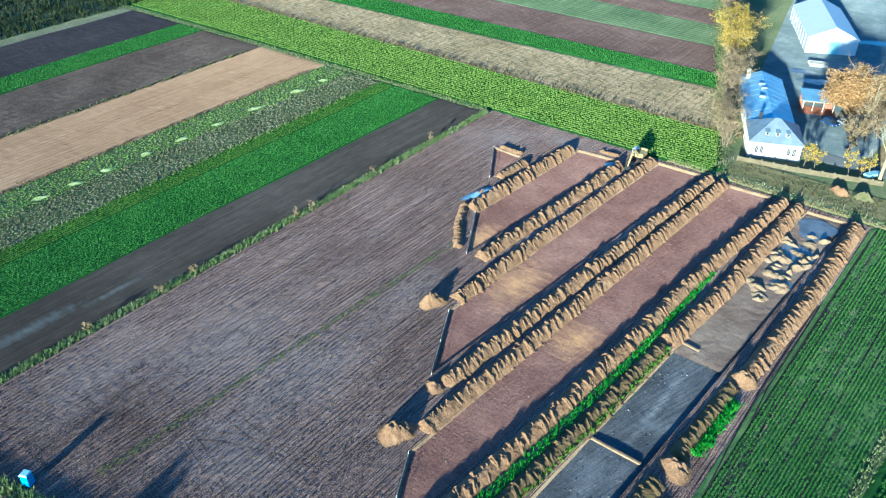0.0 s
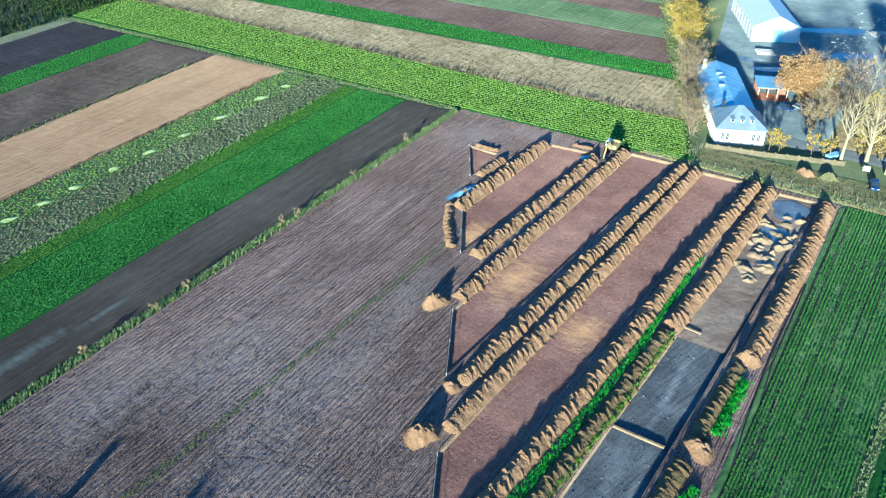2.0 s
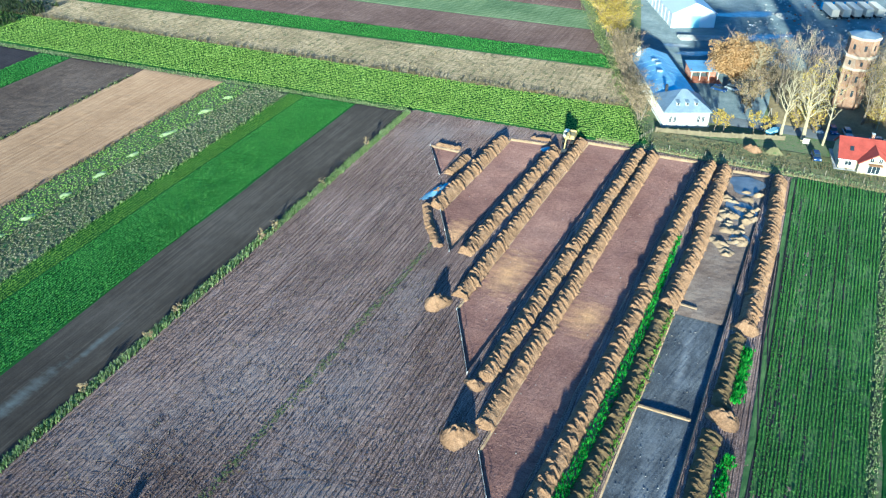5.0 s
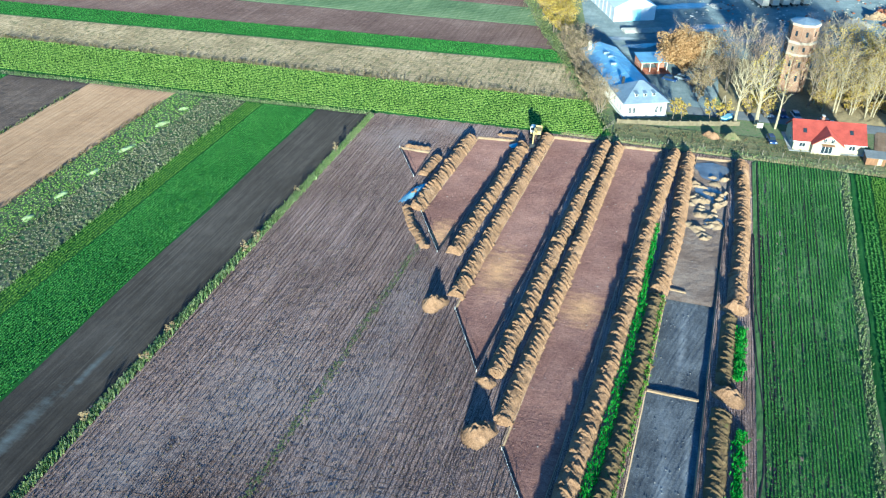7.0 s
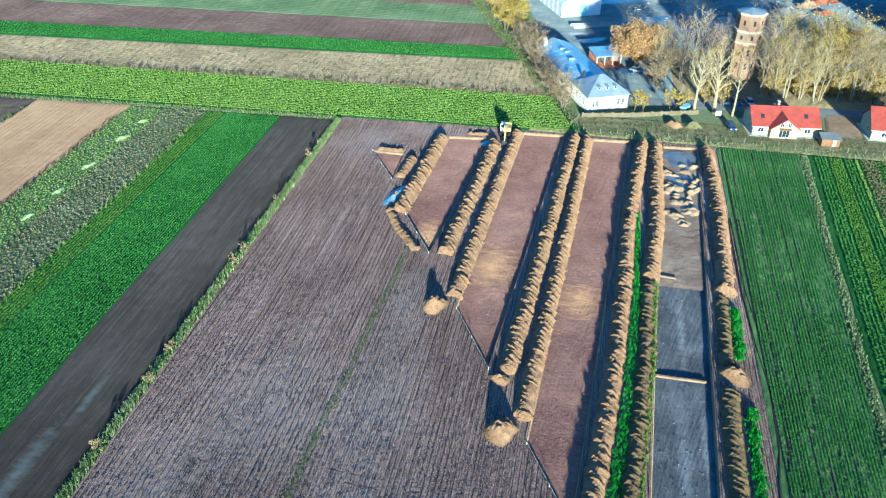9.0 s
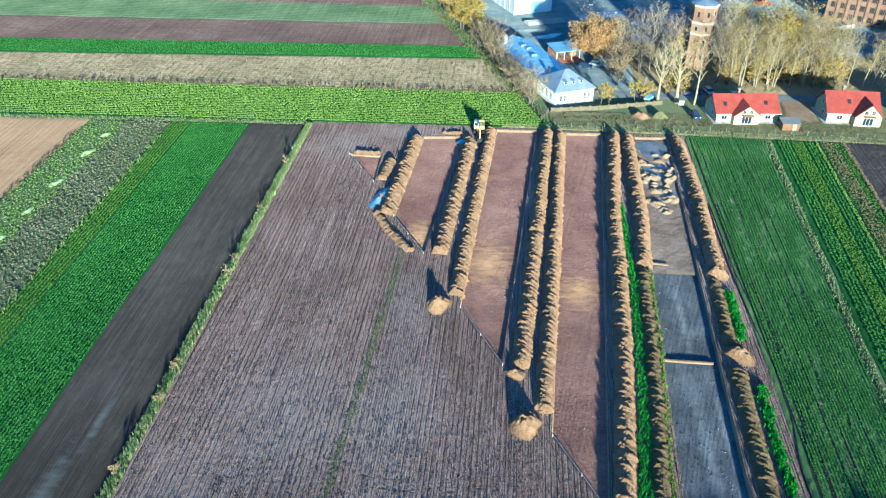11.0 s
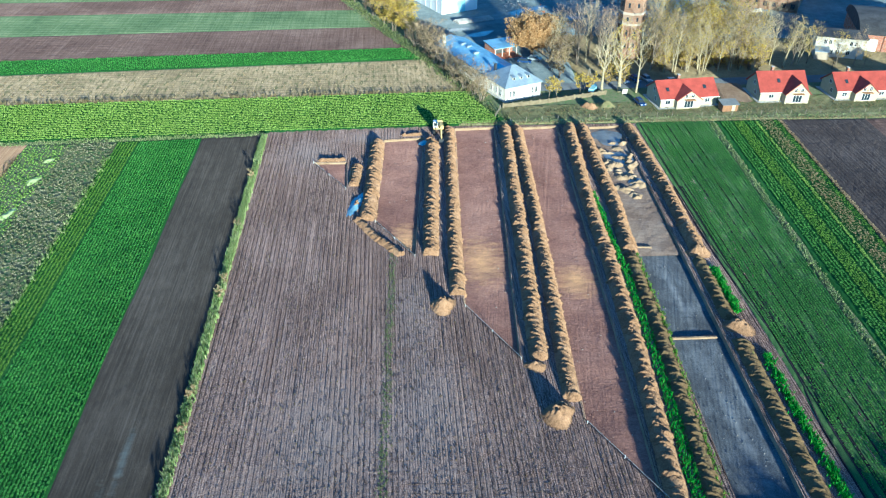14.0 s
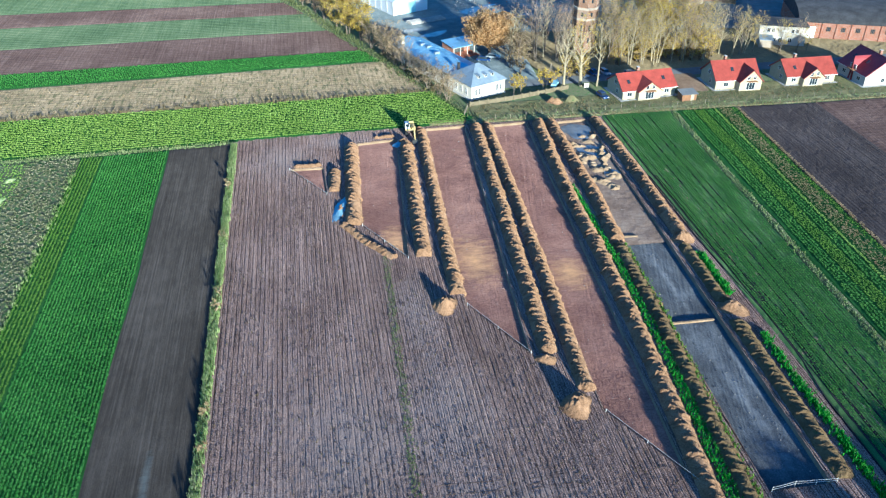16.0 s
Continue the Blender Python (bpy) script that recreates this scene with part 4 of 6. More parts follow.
# ---- spoil banks ----
ES = "long bank of dumped brown topsoil in bucket loads"
berm("earth_bank", [(-82.6, 155.5), (-84.6, 118.5)], 3.5, 2.0, M["spoil"], ES, seed=11)
berm("earth_bank", [(-69.3, 155.5), (-72.2, 104.6)], 3.5, 1.9, M["spoil"], ES, seed=12)
berm("earth_bank", [(-64.7, 162.5), (-66.6, 125.0), (-68.2, 91.6)], 3.0, 1.8, M["spoil"], ES, seed=13)
berm("earth_bank", [(-50.5, 162.3), (-53.3, 120.0), (-56.4, 73.5)], 3.5, 2.0, M["spoil"], ES, seed=14)
berm("earth_bank", [(-47.5, 162.5), (-50.0, 115.0), (-53.0, 64.4)], 3.0, 1.9, M["spoil"], ES, seed=15)
berm("earth_bank", [(-34.2, 162.5), (-37.3, 128.0), (-38.4, 100.0), (-40.0, 75.0), (-43.3, 38.0)], 3.5, 2.1, M["spoil"], "long bank of brown topsoil beside lush green weeds", seed=16)
berm("earth_bank", [(-31.2, 162.5), (-31.9, 127.0), (-33.7, 104.0)], 3.5, 2.0, M["spoil"], ES, seed=17)
berm("earth_bank", [(-33.9, 103.0), (-35.0, 79.0), (-38.4, 38.0)], 3.2, 1.5, M["spoil_weedy"], "bank of dumped topsoil overgrown with thin weeds", seed=18)
berm("earth_bank", [(-19.0, 162.0), (-19.0, 128.0), (-20.3, 104.0)], 3.5, 2.0, M["spoil"], "long bank of brown topsoil beside a green field", seed=19)
berm("earth_bank", [(-21.2, 101.0), (-21.9, 82.5)], 3.0, 1.3, M["spoil_weedy"], "low bank of dumped topsoil with weeds", seed=20)
berm("earth_bank", [(-22.2, 77.0), (-23.6, 42.0)], 3.2, 1.3, M["spoil_weedy"], "low bank of dumped topsoil with weeds", seed=21)
berm("earth_bank", [(-86.6, 119.0), (-83.4, 112.8), (-77.8, 105.0)], 2.2, 0.9, M["spoil"], "short bank of dumped topsoil beside a trench corner", 1.3, 22)
berm("earth_bank", [(-96.0, 146.0), (-90.3, 146.0)], 1.8, 0.8, M["spoil"], "short low bank of dumped topsoil", 1.3, 23)
berm("earth_bank", [(-87.2, 143.0), (-87.6, 133.0)], 3.0, 1.3, M["spoil"], "short bank of dumped topsoil", 1.3, 24)
berm("earth_bank", [(-76.5, 159.0), (-71.8, 159.3)], 1.6, 0.7, M["spoil"], "short low bank of dumped topsoil", 1.3, 25)
for x, y, r, h in ((-70.9, 88.7, 2.5, 1.9), (-55.6, 61.2, 2.7, 2.0), (-21.1, 80.3, 2.4, 1.5), (-57.3, 72.0, 1.6, 1.0), (-20.3, 103.3, 2.2, 1.6)):
    heap("earth_mound", x, y, r, h, M["spoil"], "round heap of dumped brown topsoil", x + y, group="earth heaps", n=34)

# deep trench: baulk, step, water and pale heaps
Shape().box(-29.4, 78.5, -0.75, 7.9, 0.45, 0.38, 0, 0.06).make("earth_baulk", M["sandheap"])
tagged(bpy.data.objects["earth_baulk"], "narrow standing earth wall across the trench", "earth wall")
tagged(Shape().box(-30.4, 106.3, -0.5, 3.2, 0.5, 0.34, -6, 0.08).make("earth_step", M["sandheap"]), "small cut earth step on the trench floor", "earth step")
strip_field("upper_floor", [(-32.0, 103.6), (-29.3, 161.8)], [(-23.6, 103.6), (-21.4, 162.3)], M["clay_n"], "damp sandy floor of the upper trench", "trench", z=-0.42, across=24, rel=0.07)
for i, (x, y, r, o) in enumerate(((-25.6, 156.5, 3.6, 1.25), (-25.9, 144.5, 3.2, 1.3), (-24.6, 133, 2.0, 1.2))):
    a = np.linspace(0, 2 * math.pi, 40, endpoint=False)
    rr = r * (1 + 0.12 * np.sin(3 * a + i) + 0.07 * np.sin(5 * a + 2 * i))
    ob = to_mesh("puddle", [(x + q * math.cos(t), y + o * q * math.sin(t), -0.31) for q, t in zip(rr, a)], [tuple(range(40))], M["water"])
    tagged(ob, "shallow still puddle on a trench floor", "puddle", "puddles")
rng = random.Random(5)
for i in range(40):
    y = rng.triangular(124, 156, 136)
    x = -29.0 + rng.random() * 7.0 - (155 - y) * 0.035
    heap("sand_mound", x, y, rng.uniform(0.8, 2.0), rng.uniform(0.3, 0.75), M["sandheap"], "small heap of pale sandy spoil in a trench", i, -0.4, "sand heaps", 22, oval=rng.uniform(0.6, 1))


def wheel_track(points, wide, label, mat=M["brown_w"], lift=0.035):
    """Two shallow wheel ruts along a bent line."""
    n = 60
    V, F = [], []
    for side in (-0.85, 0.85):
        k = len(V)
        for i in range(n):
            c, d = along(points, i / (n - 1))
            nr = Vector((d.y, -d.x))
            for t, z in ((-1, -0.03), (-0.5, lift), (0.5, lift), (1, -0.03)):
                q = c + nr * (side + t * wide / 2)
                V.append((q.x, q.y, z))
        F += [(k + 4 * i + j, k + 4 * i + j + 1, k + 4 * i + 5 + j, k + 4 * i + 4 + j) for i in range(n - 1) for j in range(3)]
    return tagged(to_mesh("wheel_track", V, F, mat), label, "wheel track", kind="structure")


def arc(cx, cy, r, a0, a1, n=14):
    return [(cx + r * math.cos(radians(a0 + (a1 - a0) * i / n)), cy + r * math.sin(radians(a0 + (a1 - a0) * i / n))) for i in range(n + 1)]


for pts in (arc(-63, 24, 24, 80, 165), arc(-91, 124, 7, 100, 235), arc(-92.5, 122, 8.5, 95, 200), arc(-98.0, 42.0, 4.2, -30, 80), arc(-98.4, 41.6, 5.6, -25, 70), arc(-92.0, 51.5, 5.0, -10, 70),
            arc(-96.0, 26.0, 5.5, 40, 170), arc(-97.0, 25.0, 7.5, 30, 160), arc(-95.0, 27.0, 9.5, 20, 120), [(-78.5, 48.6), (-68.0, 48.0), (-58.0, 50.6), (-52.5, 50.0)], [(-78.0, 42.0), (-72.5, 40.6), (-66.0, 38.0)],
            [(-62.5, 60.5), (-58.5, 56.0), (-53.6, 50.4)]):
    wheel_track(pts, 0.22, "pair of dark wheel ruts in the soil", M["rut"], 0.012)
for x0, x1 in ((-15.4, -14.9), (-11.4, -9.6), (-8.2, -5.2)):
    wheel_track([(x0, 24), (x1, 163)], 0.34, "straight pair of dark wheel ruts between the seedlings", M["navy"], 0.13)
for k in (0.0, 1.3):
    wheel_track([(-16.4 + 0.3 * k, 130), (-16.6 + 0.5 * k, 104), (-16.0 + k, 88), (-15.2 + k, 78), (-15.6 + k, 66), (-16.8 + k, 57), (-17.0 + k, 40)], 0.34, "curved pair of dark wheel ruts beside the bank", M["navy"], 0.13)
rg = np.random.default_rng(55)
n = 2600
xx, yy = rg.uniform(-108.5, -40, n), rg.uniform(26, 158, n)
ok = xx < -97.3 + (145.0 - yy) * 0.5333 - 1.5
scatter("dry_tufts", TUFT, np.column_stack([xx, yy, np.zeros(n)])[ok], M["olive"], "scattered dry brown tufts on the ploughed field", "weeds", (0.25, 0.65), 56)
n = 1500
xx, yy = rg.uniform(-49, 60, n), rg.uniform(167.6, 175, n)
scatter("meadow_weeds", TUFT, np.column_stack([xx, yy + (xx + 49) * 0.03, np.zeros(n)]), M["olive"], "rough weeds and grass behind the fence", "weeds", (0.3, 0.9), 57)
n = 1500
xx, yy = rg.uniform(-300, -62, n), rg.uniform(0, 1, n)
lo, hi = 178.0 + 9.0 * (xx + 250) / 190, 198.0 + 15.8 * (xx + 250) / 190
scatter("dry_tufts", TUFT, np.column_stack([xx, lo + (hi - lo) * (0.05 + 0.9 * yy ** 1.6), np.zeros(n)]), M["drygrass"], "dry tufts on the straw-coloured field", "weeds", (0.4, 1.1), 58)
n = 900
t = rg.uniform(0, 1, n)
xx = -52 - 250 * t
scatter("border_weeds", TALL, np.column_stack([xx, 178.0 + 9.0 * (xx + 250) / 190 + rg.normal(0, 0.7, n), np.zeros(n)]), M["olive"], "brown weeds along a field border", "weeds", (0.4, 1.0), 61)
for x, mt in ((-165.8, "olive"), (-191.6, "sod"), (-144.9, "verge")):
    m = 520
    yy = rg.uniform(40, 150, m)
    scatter("border_weeds", TUFT, np.column_stack([x + rg.normal(0, 0.45, m), yy, np.zeros(m)]), M[mt], "rough weeds along a field border", "weeds", (0.5, 1.3), int(-x))
n = 1700
t = rg.uniform(0, 1, n)
scatter("verge_grass", TUFT, np.column_stack([-50.5 - 50 * t + rg.normal(0, 1.5, n), 168 + 124 * t + rg.normal(0, 0.8, n), np.full(n, -0.03)]), M["sod"], "rough grass at the foot of a hedge", "grass", (0.5, 1.2), 63)
n = 2200
xx = rg.uniform(-262, -110, n)
scatter("verge_grass", TUFT, np.column_stack([xx, 160.3 + 0.062 * (xx + 109) + rg.uniform(-0.4, 2.0, n), np.full(n, -0.03)]), M["verge"], "rough grass along the ends of the fields", "grass", (0.4, 0.9), 64)
# ---- buildings ----
def window(parent, x, y, z, w, h, turn=0.0, bars=1, name="window", frame_mat=None):
    """A framed window on a wall; turn 0 faces -y. (x, y, z) is the middle of its sill on the wall's face."""
    m = pose(x, y, z, 0, 0, turn)
    f = Shape()
    t = 0.09
    f.box(-w / 2 + t / 2, 0, 0, t, 0.14, h).box(w / 2 - t / 2, 0, 0, t, 0.14, h).box(0, 0, 0, w - 2 * t, 0.14, t).box(0, 0, h - t, w - 2 * t, 0.14, t)
    for b in range(bars):
        f.box(-w / 2 + w * (b + 1) / (bars + 1), 0, t, 0.06, 0.12, h - 2 * t)
    fr = f.make(name, frame_mat or M["frame"], parent)
    fr.matrix_local = m
    Shape().box(0, 0.01, t * 0.5, w - t, 0.07, h - t).make("pane", M["glass"], fr)
    return fr


def gable_wall(s, x0, x1, y0, y1, eave, ridge):
    """Walls with gables at x0 and x1, the ridge along x."""
    ym = (y0 + y1) / 2
    s.add([(x0, y0, 0), (x1, y0, 0), (x1, y1, 0), (x0, y1, 0), (x0, y0, eave), (x1, y0, eave), (x1, y1, eave), (x0, y1, eave), (x0, ym, ridge), (x1, ym, ridge)],
          [(0, 1, 5, 4), (2, 3, 7, 6), (1, 2, 6, 9, 5), (3, 0, 4, 8, 7), (4, 5, 9, 8), (6, 7, 8, 9), (3, 2, 1, 0)])


def red_house(m, w, d, eave, ridge, gx0, gx1, proj, wallm, roofm, label, step=None, skylights=(), chimney=0.5, sunk=0.0, group="red-roofed houses"):
    """A house with its ridge along x and a cross gable to the front between gx0 and gx1."""
    top = empty("house", m, label, "house", group)
    s = Shape()
    gable_wall(s, 0, w, 0, d, eave, ridge)
    s.make("wall", wallm, top)
    over, ym = 0.45, d / 2
    k = (ridge - eave) / ym
    zr, ze = ridge + 0.22, eave + 0.22 - over * k
    r = Shape()
    x0, x1 = -over, w + over
    r.slab([(x0, -over, ze), (x1, -over, ze), (x1, ym, zr), (x0, ym, zr)], 0.2)
    r.slab([(x0, d + over, ze), (x1, d + over, ze), (x1, ym, zr), (x0, ym, zr)], 0.2)
    roof = r.make("roof", roofm, top)
    Shape().tube((x0, ym, zr), (x1, ym, zr), 0.13, 0.13, 6).make("ridge_cap", roofm, roof)
    for yy in (-over - 0.06, d + over + 0.06):
        Shape().tube((x0, yy, ze - 0.1), (x1, yy, ze - 0.1), 0.08, 0.08, 6).make("gutter", M["frame"], roof)
    gm, gw = (gx0 + gx1) / 2, gx1 - gx0
    gr = max(eave + k * gw / 2, ridge - 0.7)
    k2 = (gr - eave) / (gw / 2)
    g = Shape()
    g.add([(gx0, -proj, 0), (gx1, -proj, 0), (gx1, -proj, eave), (gm, -proj, gr), (gx0, -proj, eave), (gx0, 0.5, 0), (gx1, 0.5, 0), (gx1, 0.5, eave), (gx0, 0.5, eave)],
          [(0, 1, 2, 3, 4), (1, 6, 7, 2), (5, 0, 4, 8)])
    g.make("gable_wall", wallm, top)
    gz, gy = gr + 0.22, min((gr - eave) / k, ym)
    gr_ = Shape()
    e2 = eave + 0.22 - over * k2
    gr_.slab([(gx0 - over, -proj - over, e2), (gm, -proj - over, gz), (gm, gy, gz), (gx0 - over, -over, e2)], 0.2)
    gr_.slab([(gx1 + over, -proj - over, e2), (gm, -proj - over, gz), (gm, gy, gz), (gx1 + over, -over, e2)], 0.2)
    gr_.make("gable_roof", roofm, top)
    for i, dx in enumerate((-0.9, 0.9)):
        window(top, gm + dx, -proj - 0.02, eave + 0.3, 0.9, 1.2)
    window(top, gm, -proj - 0.02, 0.35, min(2.6, gw * 0.4), 2.1, 0, 2, "patio_door")
    Shape().box(gm, -proj - 0.55, eave - 0.05, 2.8, 1.1, 0.15).box(gm, -proj - 1.06, eave + 0.9, 2.8, 0.06, 0.08).make("balcony", M["wood"], top)
    for x in ([gx0 / 2] if gx0 > 2.5 else []) + ([(gx1 + w) / 2] if w - gx1 > 2.5 else []):
        window(top, x, -0.02, 0.95, 1.5, 1.2)
    window(top, -0.02, d * 0.35, 0.95, 1.2, 1.3, 270)
    window(top, -0.02, d * 0.5, eave + 0.4, 1.2, 1.2, 270)
    window(top, w + 0.02, d * 0.5, 0.95, 1.2, 1.3, 90)
    for x, q in skylights:
        y, z = q * ym, eave + 0.22 + k * q * ym
        a = math.degrees(math.atan(k))
        sk = Shape().box(0, 0, 0, 0.85, 1.2, 0.1, 0, 0.03).make("skylight", M["glass"], top)
        sk.matrix_local = pose(x, y, z + 0.02, a)
    cx = w * chimney
    c = Shape().box(cx, ym + 1.0, ridge - 1.2, 0.6, 0.8, 2.3, 0, 0.05).make("chimney", M["redbrick"], top)
    Shape().box(cx, ym + 1.0, ridge + 1.1, 0.75, 0.95, 0.12).make("chimney_cap", M["concrete"], c)
    Shape().box(w / 2, d / 2, -0.05, w + 1.6, d + 1.6, 0.16, 0, 0.03).make("plinth", M["concrete"], top)
    if step:
        q = Shape()
        q.slab([(-over - 0.05, -over - 0.1, ze + 0.1), (step, -over - 0.1, ze + 0.1), (step, ym, zr + 0.1), (-over - 0.05, ym, zr + 0.1)], 0.1)
        q.make("roof_step", roofm, top)
    return top


red_house(pose(-7.5, 173.4, 0, 0, 0, 7), 16.0, 9.2, 2.7, 5.8, 4.0, 10.6, 1.5, M["cream"], M["redroof"], "cream house with bright red tiled roof and front gable", None, ((2.4, 0.45), (13.0, 0.5)), 0.42)
red_house(pose(21.1, 177.0, 0, 0, 0, 1), 12.9, 9.2, 2.9, 6.7, 6.2, 12.8, 2.0, M["cream"], M["redroof"], "cream house with red roof and wide front gable", 3.6, ((5.4, 0.5),), 0.35)
red_house(pose(43.0, 177.6, 0, 0, 0, 2), 15.2, 9.0, 2.7, 6.0, 4.2, 10.4, 1.8, M["cream"], M["redroof"], "cream house with red roof beside a garden", None, ((3.0, 0.45),), 0.3)
red_house(pose(64.2, 186.0, 0, 0, 0, -88), 12.5, 11.5, 3.2, 7.6, 6.0, 6.8, 0.05, M["white"], M["dredroof"], "white house with dark red tiled roof and skylights", None, ((2.4, 0.5), (5.2, 0.5), (8.0, 0.5)), 0.6)


def white_house():
    """The white house with a hipped roof and its long rear wing."""
    top = empty("house", pose(-48.4, 178.8, 0, 0, 0, 25), "white plastered house with grey hipped roof and long blue-roofed wing", "house")
    w, d, eave, ridge, ov = 11.4, 11.0, 4.1, 7.9, 0.5
    Shape().box(w / 2, d / 2, 0, w, d, eave).make("wall", M["white"], top)
    a, b, c, e = (-ov, -ov, eave), (w + ov, -ov, eave), (w + ov, d + ov, eave), (-ov, d + ov, eave)
    p, q = (w / 2 - 0.6, d / 2, ridge), (w / 2 + 0.6, d / 2, ridge)
    r = Shape().slab([a, b, q, p], 0.2).slab([b, c, q], 0.2).slab([c, e, p, q], 0.2).slab([e, a, p], 0.2)
    roof = r.make("hipped_roof", M["greyroof"], top)
    Shape().box(w / 2, d / 2, eave - 0.25, w + 0.7, d + 0.7, 0.24).make("cornice", M["white"], top)
    for x in (3.4, 5.7, 8.0):
        z = eave + (ridge - eave) * 2.3 / (d / 2 + ov)
        dm = Shape().box(x, 1.9, z - 0.5, 0.75, 1.2, 1.0).make("dormer", M["white"], roof)
        Shape().slab([(x - 0.5, 1.1, z + 0.5), (x + 0.5, 1.1, z + 0.5), (x + 0.5, 2.8, z + 0.75), (x - 0.5, 2.8, z + 0.75)], 0.08).make("dormer_roof", M["greyroof"], dm)
        Shape().box(x, 1.27, z - 0.2, 0.5, 0.06, 0.55).make("dormer_pane", M["glass"], dm)
    for x in (1.6, 2.7, 8.7, 9.9):
        window(top, x, -0.02, 1.1, 0.8, 1.9)
    for y in (2.2, 4.6, 7.0):
        window(top, -0.02, y, 1.1, 0.85, 1.9, 270)
        window(top, w + 0.02, y, 1.1, 0.85, 1.9, 90)
    # rear wing
    wx0, wx1, wd, we, wr = 0.2, 10.6, 40.0, 4.2, 6.0
    s = Shape()
    xm = (wx0 + wx1) / 2
    s.add([(wx0, d, 0), (wx1, d, 0), (wx1, wd, 0), (wx0, wd, 0), (wx0, d, we), (wx1, d, we), (wx1, wd, we), (wx0, wd, we), (xm, d, wr), (xm, wd, wr)],
          [(0, 1, 5, 8, 4), (1, 2, 6, 5), (2, 3, 7, 9, 6), (3, 0, 4, 7), (4, 8, 9, 7), (5, 6, 9, 8)])
    s.make("wing_wall", M["white"], top)
    k = (wr - we) / (xm - wx0)
    rr = Shape()
    y0 = 7.0
    for sg, xe in ((-1, wx0 - 0.4), (1, wx1 + 0.4)):
        rr.slab([(xe, y0, we - 0.4 * k + 0.2), (xm, y0, wr + 0.2), (xm, wd + 0.4, wr + 0.2), (xe, wd + 0.4, we - 0.4 * k + 0.2)], 0.18)
    wr_ = rr.make("wing_roof", M["blueroof"], top)
    for i in range(10):
        y = 9.0 + i * 3.2
        for xe in (wx0 - 0.4, wx1 + 0.4):
            Shape().tube((xe, y, we - 0.4 * k + 0.23), (xm, y, wr + 0.23), 0.02, 0.02, 4).make("roof_seam", M["blueroof"], wr_)
    for i, (x, y) in enumerate(((4.6, 31.0), (5.0, 28.2), (4.0, 22.5))):
        Shape().box(x, y, wr - 0.2, 1.5, 0.8, 0.65, 0, 0.08).make("roof_vent", M["greyroof"], top, "grey roof vent")
    Shape().box(1.8, 37.6, we, 0.9, 0.9, 3.2, 0, 0.08).make("chimney", M["white"], top, "white chimney")
    Shape().box(2.4, 9.4, we + 1.0, 0.6, 0.6, 2.3, 0, 0.05).make("chimney", M["tarblack"], top, "sooty brick chimney")
    for y in range(14, 39, 4):
        window(top, wx0 - 0.02, y, 1.2, 1.1, 1.6, 270)
        window(top, wx1 + 0.02, y, 1.2, 1.1, 1.6, 90)
    Shape().box(w / 2, d / 2, -0.05, w + 0.5, d + 0.5, 0.5).make("plinth", M["concrete"], top)


white_house()


def open_shed():
    top = empty("shed", pose(-47.2, 213.2, 0, 0, 0, 22), "open-fronted shed with blue sheet roof and red floor", "shed")
    Shape().box(4.0, 6.3, 0, 8.0, 0.25, 3.2).box(0.12, 3.2, 0, 0.25, 6.0, 3.2).make("wall", M["redbrick"], top)
    Shape().box(7.0, 4.6, 0, 2.0, 3.0, 2.8).make("brick_room", M["redbrick"], top)
    Shape().slab([(-0.4, -0.6, 3.1), (8.4, -0.6, 3.1), (8.4, 6.8, 3.6), (-0.4, 6.8, 3.6)], 0.15).make("roof", M["blueroof"], top)
    for x in (0.3, 2.7, 5.2, 7.7):
        Shape().box(x, 0.1, 0, 0.2, 0.2, 3.0).make("post", M["white"], top)
    Shape().box(4.0, 0.6, 0, 9.0, 5.0, 0.12).make("floor_slab", M["redbrick"], top)


open_shed()


def tent_hall():
    top = empty("hall", pose(-60.5, 257.8, 0, 0, 0, 26), "large white sheeted storage hall with pitched roof", "hall")
    w, d, e, r = 14.5, 32.0, 4.8, 8.2
    s = Shape()
    s.add([(0, 0, 0), (w, 0, 0), (w, d, 0), (0, d, 0), (0, 0, e), (w, 0, e), (w, d, e), (0, d, e), (w / 2, 0, r), (w / 2, d, r)],
          [(0, 1, 5, 8, 4), (1, 2, 6, 5), (2, 3, 7, 9, 6), (3, 0, 4, 7)])
    s.make("wall", M["tent"], top)
    q = Shape()
    q.slab([(-0.3, -0.3, e), (w / 2, -0.3, r + 0.1), (w / 2, d + 0.3, r + 0.1), (-0.3, d + 0.3, e)], 0.12)
    q.slab([(w + 0.3, -0.3, e), (w / 2, -0.3, r + 0.1), (w / 2, d + 0.3, r + 0.1), (w + 0.3, d + 0.3, e)], 0.12)
    q.make("roof", M["tent"], top)
    for i in range(9):
        y = i * d / 8
        Shape().box(-0.08, y, 0, 0.12, 0.2, e - 0.2).make("rib", M["frame"], top)
    for i in range(4):
        window(top, -0.06, 20 + i * 1.4, 2.6, 0.7, 0.9, 270)
    Shape().box(w / 2, -0.08, 0, 4.2, 0.12, 4.2).make("gate", M["cyanroof"], top, "pale roller gate")


tent_hall()


